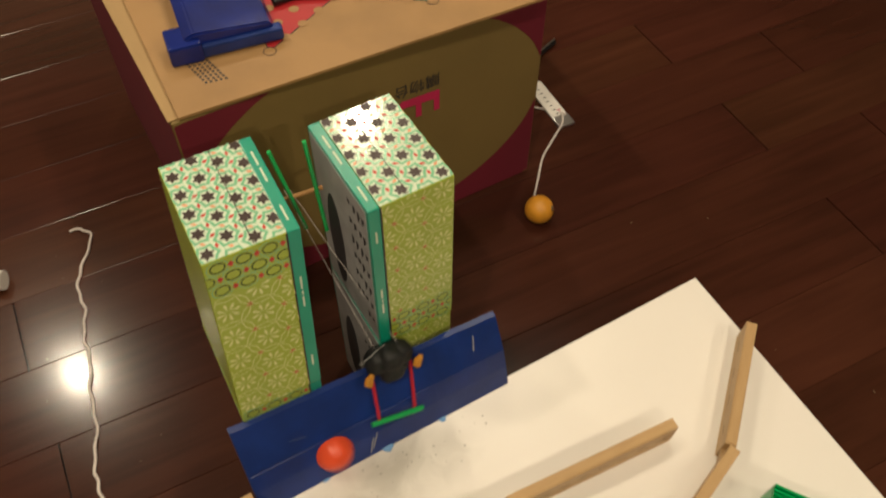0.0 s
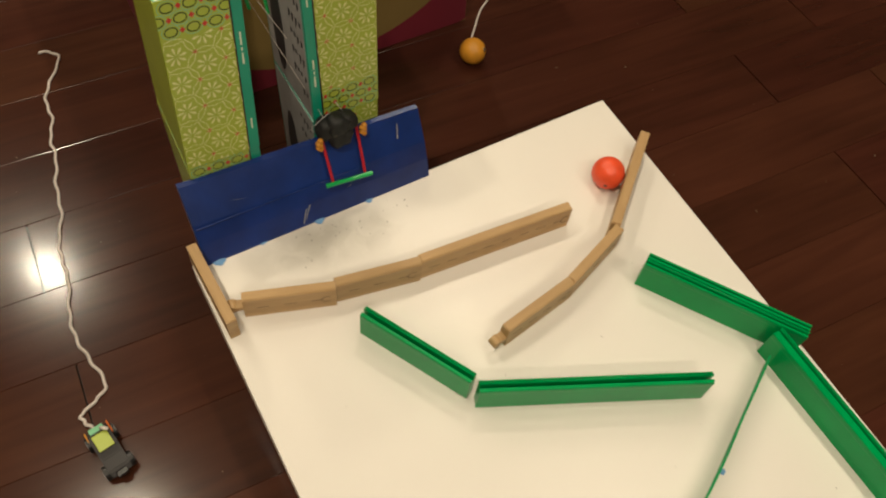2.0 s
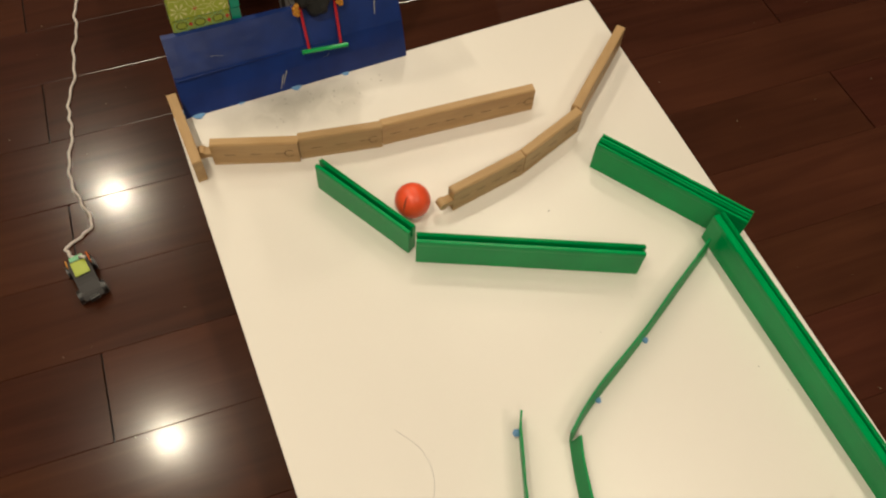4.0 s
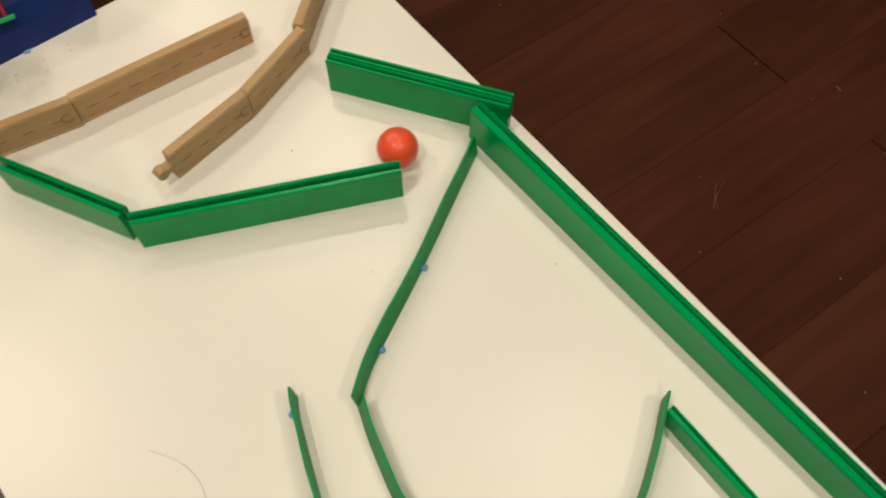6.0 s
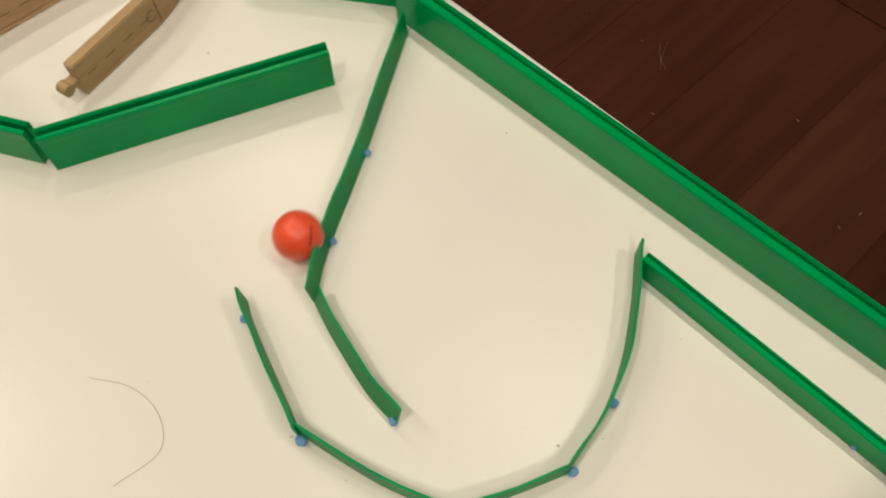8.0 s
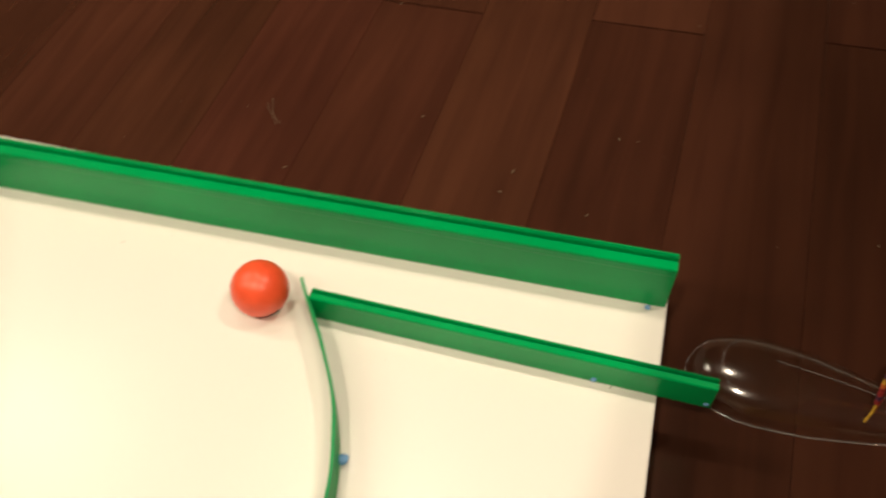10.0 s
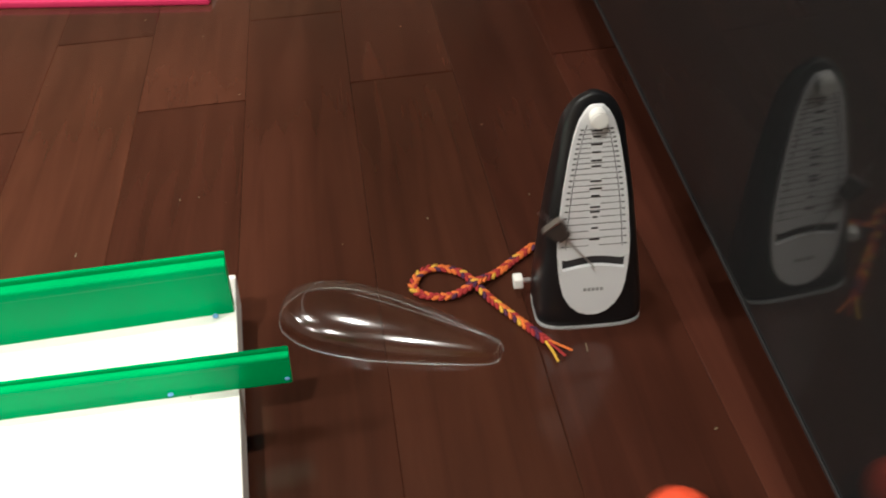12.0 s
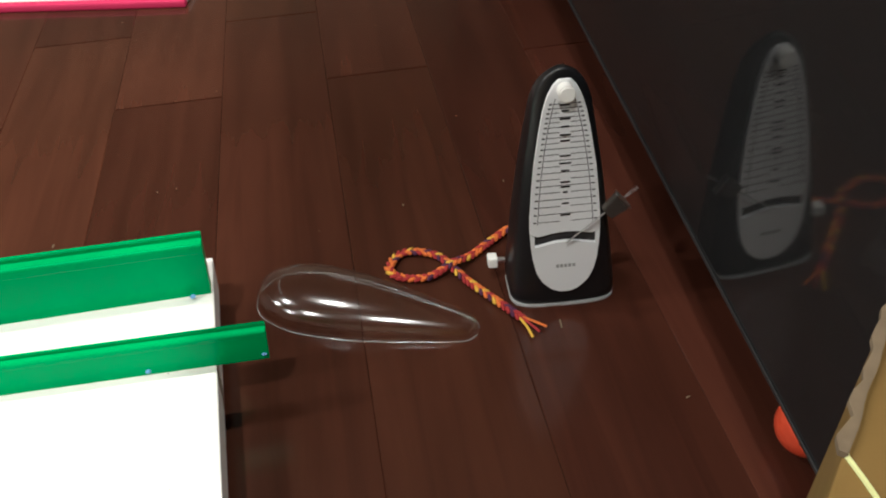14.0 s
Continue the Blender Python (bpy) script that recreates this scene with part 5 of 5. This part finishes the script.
def build_open_box():
    """The tall narrow carton by the cabinet: a torn edge along its open top."""
    d, n = Vector((-0.70, 0.71, 0)).normalized(), Vector((-0.71, -0.70, 0)).normalized()
    m = Matrix(((d.x, n.x, 0, -0.398), (d.y, n.y, 0, -1.231), (0, 0, 1, 0), (0, 0, 0, 1)))
    t = thing("open_carton", m, "tall brown cardboard carton with a torn top edge", "cardboard box")
    long, deep, h = 0.34, 0.075, 0.318
    part("side", box(0, long, 0, 0.004, 0, h), M["card_deep"], t)
    part("side", box(0, long, deep - 0.004, deep, 0, h), M["card_deep"], t)
    part("end", box(0, 0.004, 0.0042, deep - 0.0042, 0, h), M["card_deep"], t)
    part("end", box(long - 0.004, long, 0.0042, deep - 0.0042, 0, h), M["card_deep"], t)
    part("top_flap", box(0.0, long, 0.0, deep, h + 0.0002, h + 0.004, 0.0008), M["card_deep"], t, "tan top flap")
    pts = [(0.002 + 0.004 * k, -0.0008 + 0.0016 * noise.noise(Vector((k * 0.45, 0, 0))) - 0.0008 * (k % 3)) for k in range(16)]
    outline = pts + [(u, 0.0014 + 0.0016 * noise.noise(Vector((u * 60, 5, 0)))) for u, v in pts[::-1]]
    part("torn_edge", prism(outline, h + 0.0042, h + 0.0062), M["card_torn"], t, "ragged grey-brown torn paper edge")
    part("tear_line", rod(curve_through([(0.0610, 0.0006, h + 0.0045), (0.0685, 0.0083, h + 0.0045), (0.085, 0.024, h + 0.0045)]), 0.0007, 6), M["cream"], t, "pale tear line")


# ---- build ----
floor = build_room()
build_table_top()
build_run()
ball = build_ball()
build_screen()
build_stacks()
swing = build_swing()
build_carton()
build_game_board()
build_floor_things()
metronome, pendulum = build_metronome()
cover = build_cover()
rope, knots = build_rope()
build_cabinet()
build_open_box()
lay_planks(floor)

for ob in bpy.data.objects:
    if ob.name.split(".")[0] in ("smudges", "specks", "rim_print", "scuff_marks", "printed_notes", "side_printing", "star_pattern", "flower_pattern", "printed_scale", "scale_print", "tag_marks", "logo_print"):
        tagged(ob, kind="stuff")

# ---- motion ----
R_BALL = 0.0215
ON_TOP = [(0, -0.494, 0.009), (0.1, -0.488, -0.044), (0.2, -0.474, -0.080), (0.3, -0.451, -0.087), (0.5, -0.402, -0.100), (0.7, -0.349, -0.107), (1.0, -0.274, -0.110), (1.5, -0.140, -0.120), (1.75, -0.098, -0.119), (2.0, -0.080, -0.119), (2.2, -0.082, -0.121), (2.6, -0.105, -0.143), (3.0, -0.150, -0.183), (3.4, -0.225, -0.208), (3.7, -0.300, -0.223), (3.9, -0.352, -0.232), (4.1, -0.372, -0.251), (4.3, -0.361, -0.270), (4.5, -0.346, -0.277), (5.0, -0.320, -0.291), (5.5, -0.248, -0.325), (5.75, -0.195, -0.350), (6.0, -0.130, -0.380), (6.2, -0.098, -0.388), (6.5, -0.083, -0.386), (6.75, -0.090, -0.405), (7.0, -0.110, -0.423), (7.2, -0.135, -0.438), (7.6, -0.205, -0.480), (8.0, -0.290, -0.524), (8.25, -0.336, -0.552), (8.5, -0.358, -0.610), (8.75, -0.361, -0.680), (8.95, -0.330, -0.740), (9.1, -0.270, -0.772), (9.3, -0.201, -0.752), (9.5, -0.155, -0.737), (9.75, -0.125, -0.716), (10.0, -0.110, -0.705), (10.25, -0.085, -0.712), (10.5, -0.075, -0.747), (10.75, -0.078, -0.806), (11.0, -0.080, -0.881), (11.3, -0.082, -0.998)]
ON_FLOOR = [(11.4, -0.100, -1.062), (11.5, -0.118, -1.089), (11.6, -0.146, -1.109), (11.7, -0.174, -1.139), (11.8, -0.205, -1.176), (11.9, -0.232, -1.211), (12.0, -0.262, -1.260), (12.25, -0.303, -1.322), (12.5, -0.314, -1.342), (12.65, -0.308, -1.343), (12.8, -0.3095, -1.3425), (12.9, -0.3033, -1.3441), (13, -0.2974, -1.3450), (13.1, -0.2913, -1.3468), (13.3, -0.2799, -1.3535), (13.5, -0.2685, -1.3602), (13.8, -0.2552, -1.3733), (14.0, -0.247, -1.3765)]


def ball_rows():
    """The ball's places, filled in smoothly, and the roll that goes with them."""
    keys = [(t, TOP @ Vector((x, y, R_BALL))) for t, x, y in ON_TOP] + [(t, Vector((x, y, R_BALL))) for t, x, y in ON_FLOOR]
    times = np.array([k[0] for k in keys])
    places = np.array([k[1][:] for k in keys])
    slope = np.gradient(places, times, axis=0)
    edge = len(ON_TOP) - 1
    slope[edge] = (places[edge] - places[edge - 1]) / (times[edge] - times[edge - 1])
    rows, turn, last = [], Matrix.Rotation(1.1, 3, "X"), None
    for f in range(0, 421):
        t = f / 30
        i = min(int(np.searchsorted(times, t, side="right")) - 1, len(times) - 2)
        i = max(i, 0)
        h = times[i + 1] - times[i]
        u = min(1.0, (t - times[i]) / h)
        p = (1 + 2 * u) * (1 - u) ** 2 * places[i] + u * (1 - u) ** 2 * h * slope[i] + u * u * (3 - 2 * u) * places[i + 1] + u * u * (u - 1) * h * slope[i + 1]
        p = Vector(p)
        if last is not None:
            d = p - last
            d.z = 0
            if d.length > 1e-6:
                turn = Matrix.Rotation(min(d.length / R_BALL, 1.3), 3, Vector((0, 0, 1)).cross(d).normalized()) @ turn
        last = p
        rows.append((t, Matrix.Translation(p) @ turn.to_4x4()))
    return rows


def swing_rows():
    at = Vector((-0.425, 0.157, 0.362))
    rows = [(t, pose(*at, 0, a, 0)) for t, a in ((0, 8.0), (0.06, 4.6), (0.13, 0.4), (0.2, -1.0), (0.27, 0.3), (0.34, 0.3), (0.42, 0), (2, 0), (14, 0))]
    return rows


def pendulum_rows():
    """Held aside by the cord until it slips off, then ticking."""
    rows = []
    for f in range(0, 141):
        t = f / 10
        if t < 11.45:
            a = -56
        elif t < 11.65:
            a = -27 if t < 11.55 else 24
        else:
            a = 50 * math.cos(math.tau * (t - 11.70) / 0.77)
        rows.append((t, PENDULUM @ pose(0, 0, 0, a)))
    return rows


COVER_HELD = pose(-0.060, -1.032, 0.0, 0, 0, -96)
COVER_DOWN = pose(-0.003, -1.0375, 0.0, 0, 0, -119)


def motions():
    walk(ball, ball_rows())
    walk(swing, swing_rows())
    walk(pendulum, pendulum_rows())
    walk(cover, [(0, COVER_HELD), (11.3, COVER_HELD), (11.38, pose(-0.040, -1.036, 0.014, 14, -5, -104)), (11.44, pose(-0.014, -1.038, 0.006, 6, -2, -114)), (11.50, COVER_DOWN), (14, COVER_DOWN)])
    hung = spaced(ROPE_HUNG, KNOTS)
    for i, k in enumerate(knots):
        j = min(i, KNOTS - 1)
        away = pose(0.002, 0, 0) if i >= KNOTS else Matrix.Identity(4)
        a, b = hung[KNOTS - 1 - j] @ pose(0, 0, 0, 0, 0, 180) @ away, spaced_floor[j] @ away
        qa, qb = a.to_quaternion(), b.to_quaternion()
        steps = [a] + [Matrix.Translation(a.translation.lerp(b.translation, u)) @ qa.slerp(qb, u).to_matrix().to_4x4() for u in (0.33, 0.66)] + [b]
        walk(k, [(0, a), (11.38, steps[0]), (11.44, steps[1]), (11.50, steps[2]), (11.57, b), (14, b)])


spaced_floor = spaced(ROPE_FLOOR, KNOTS)
motions()
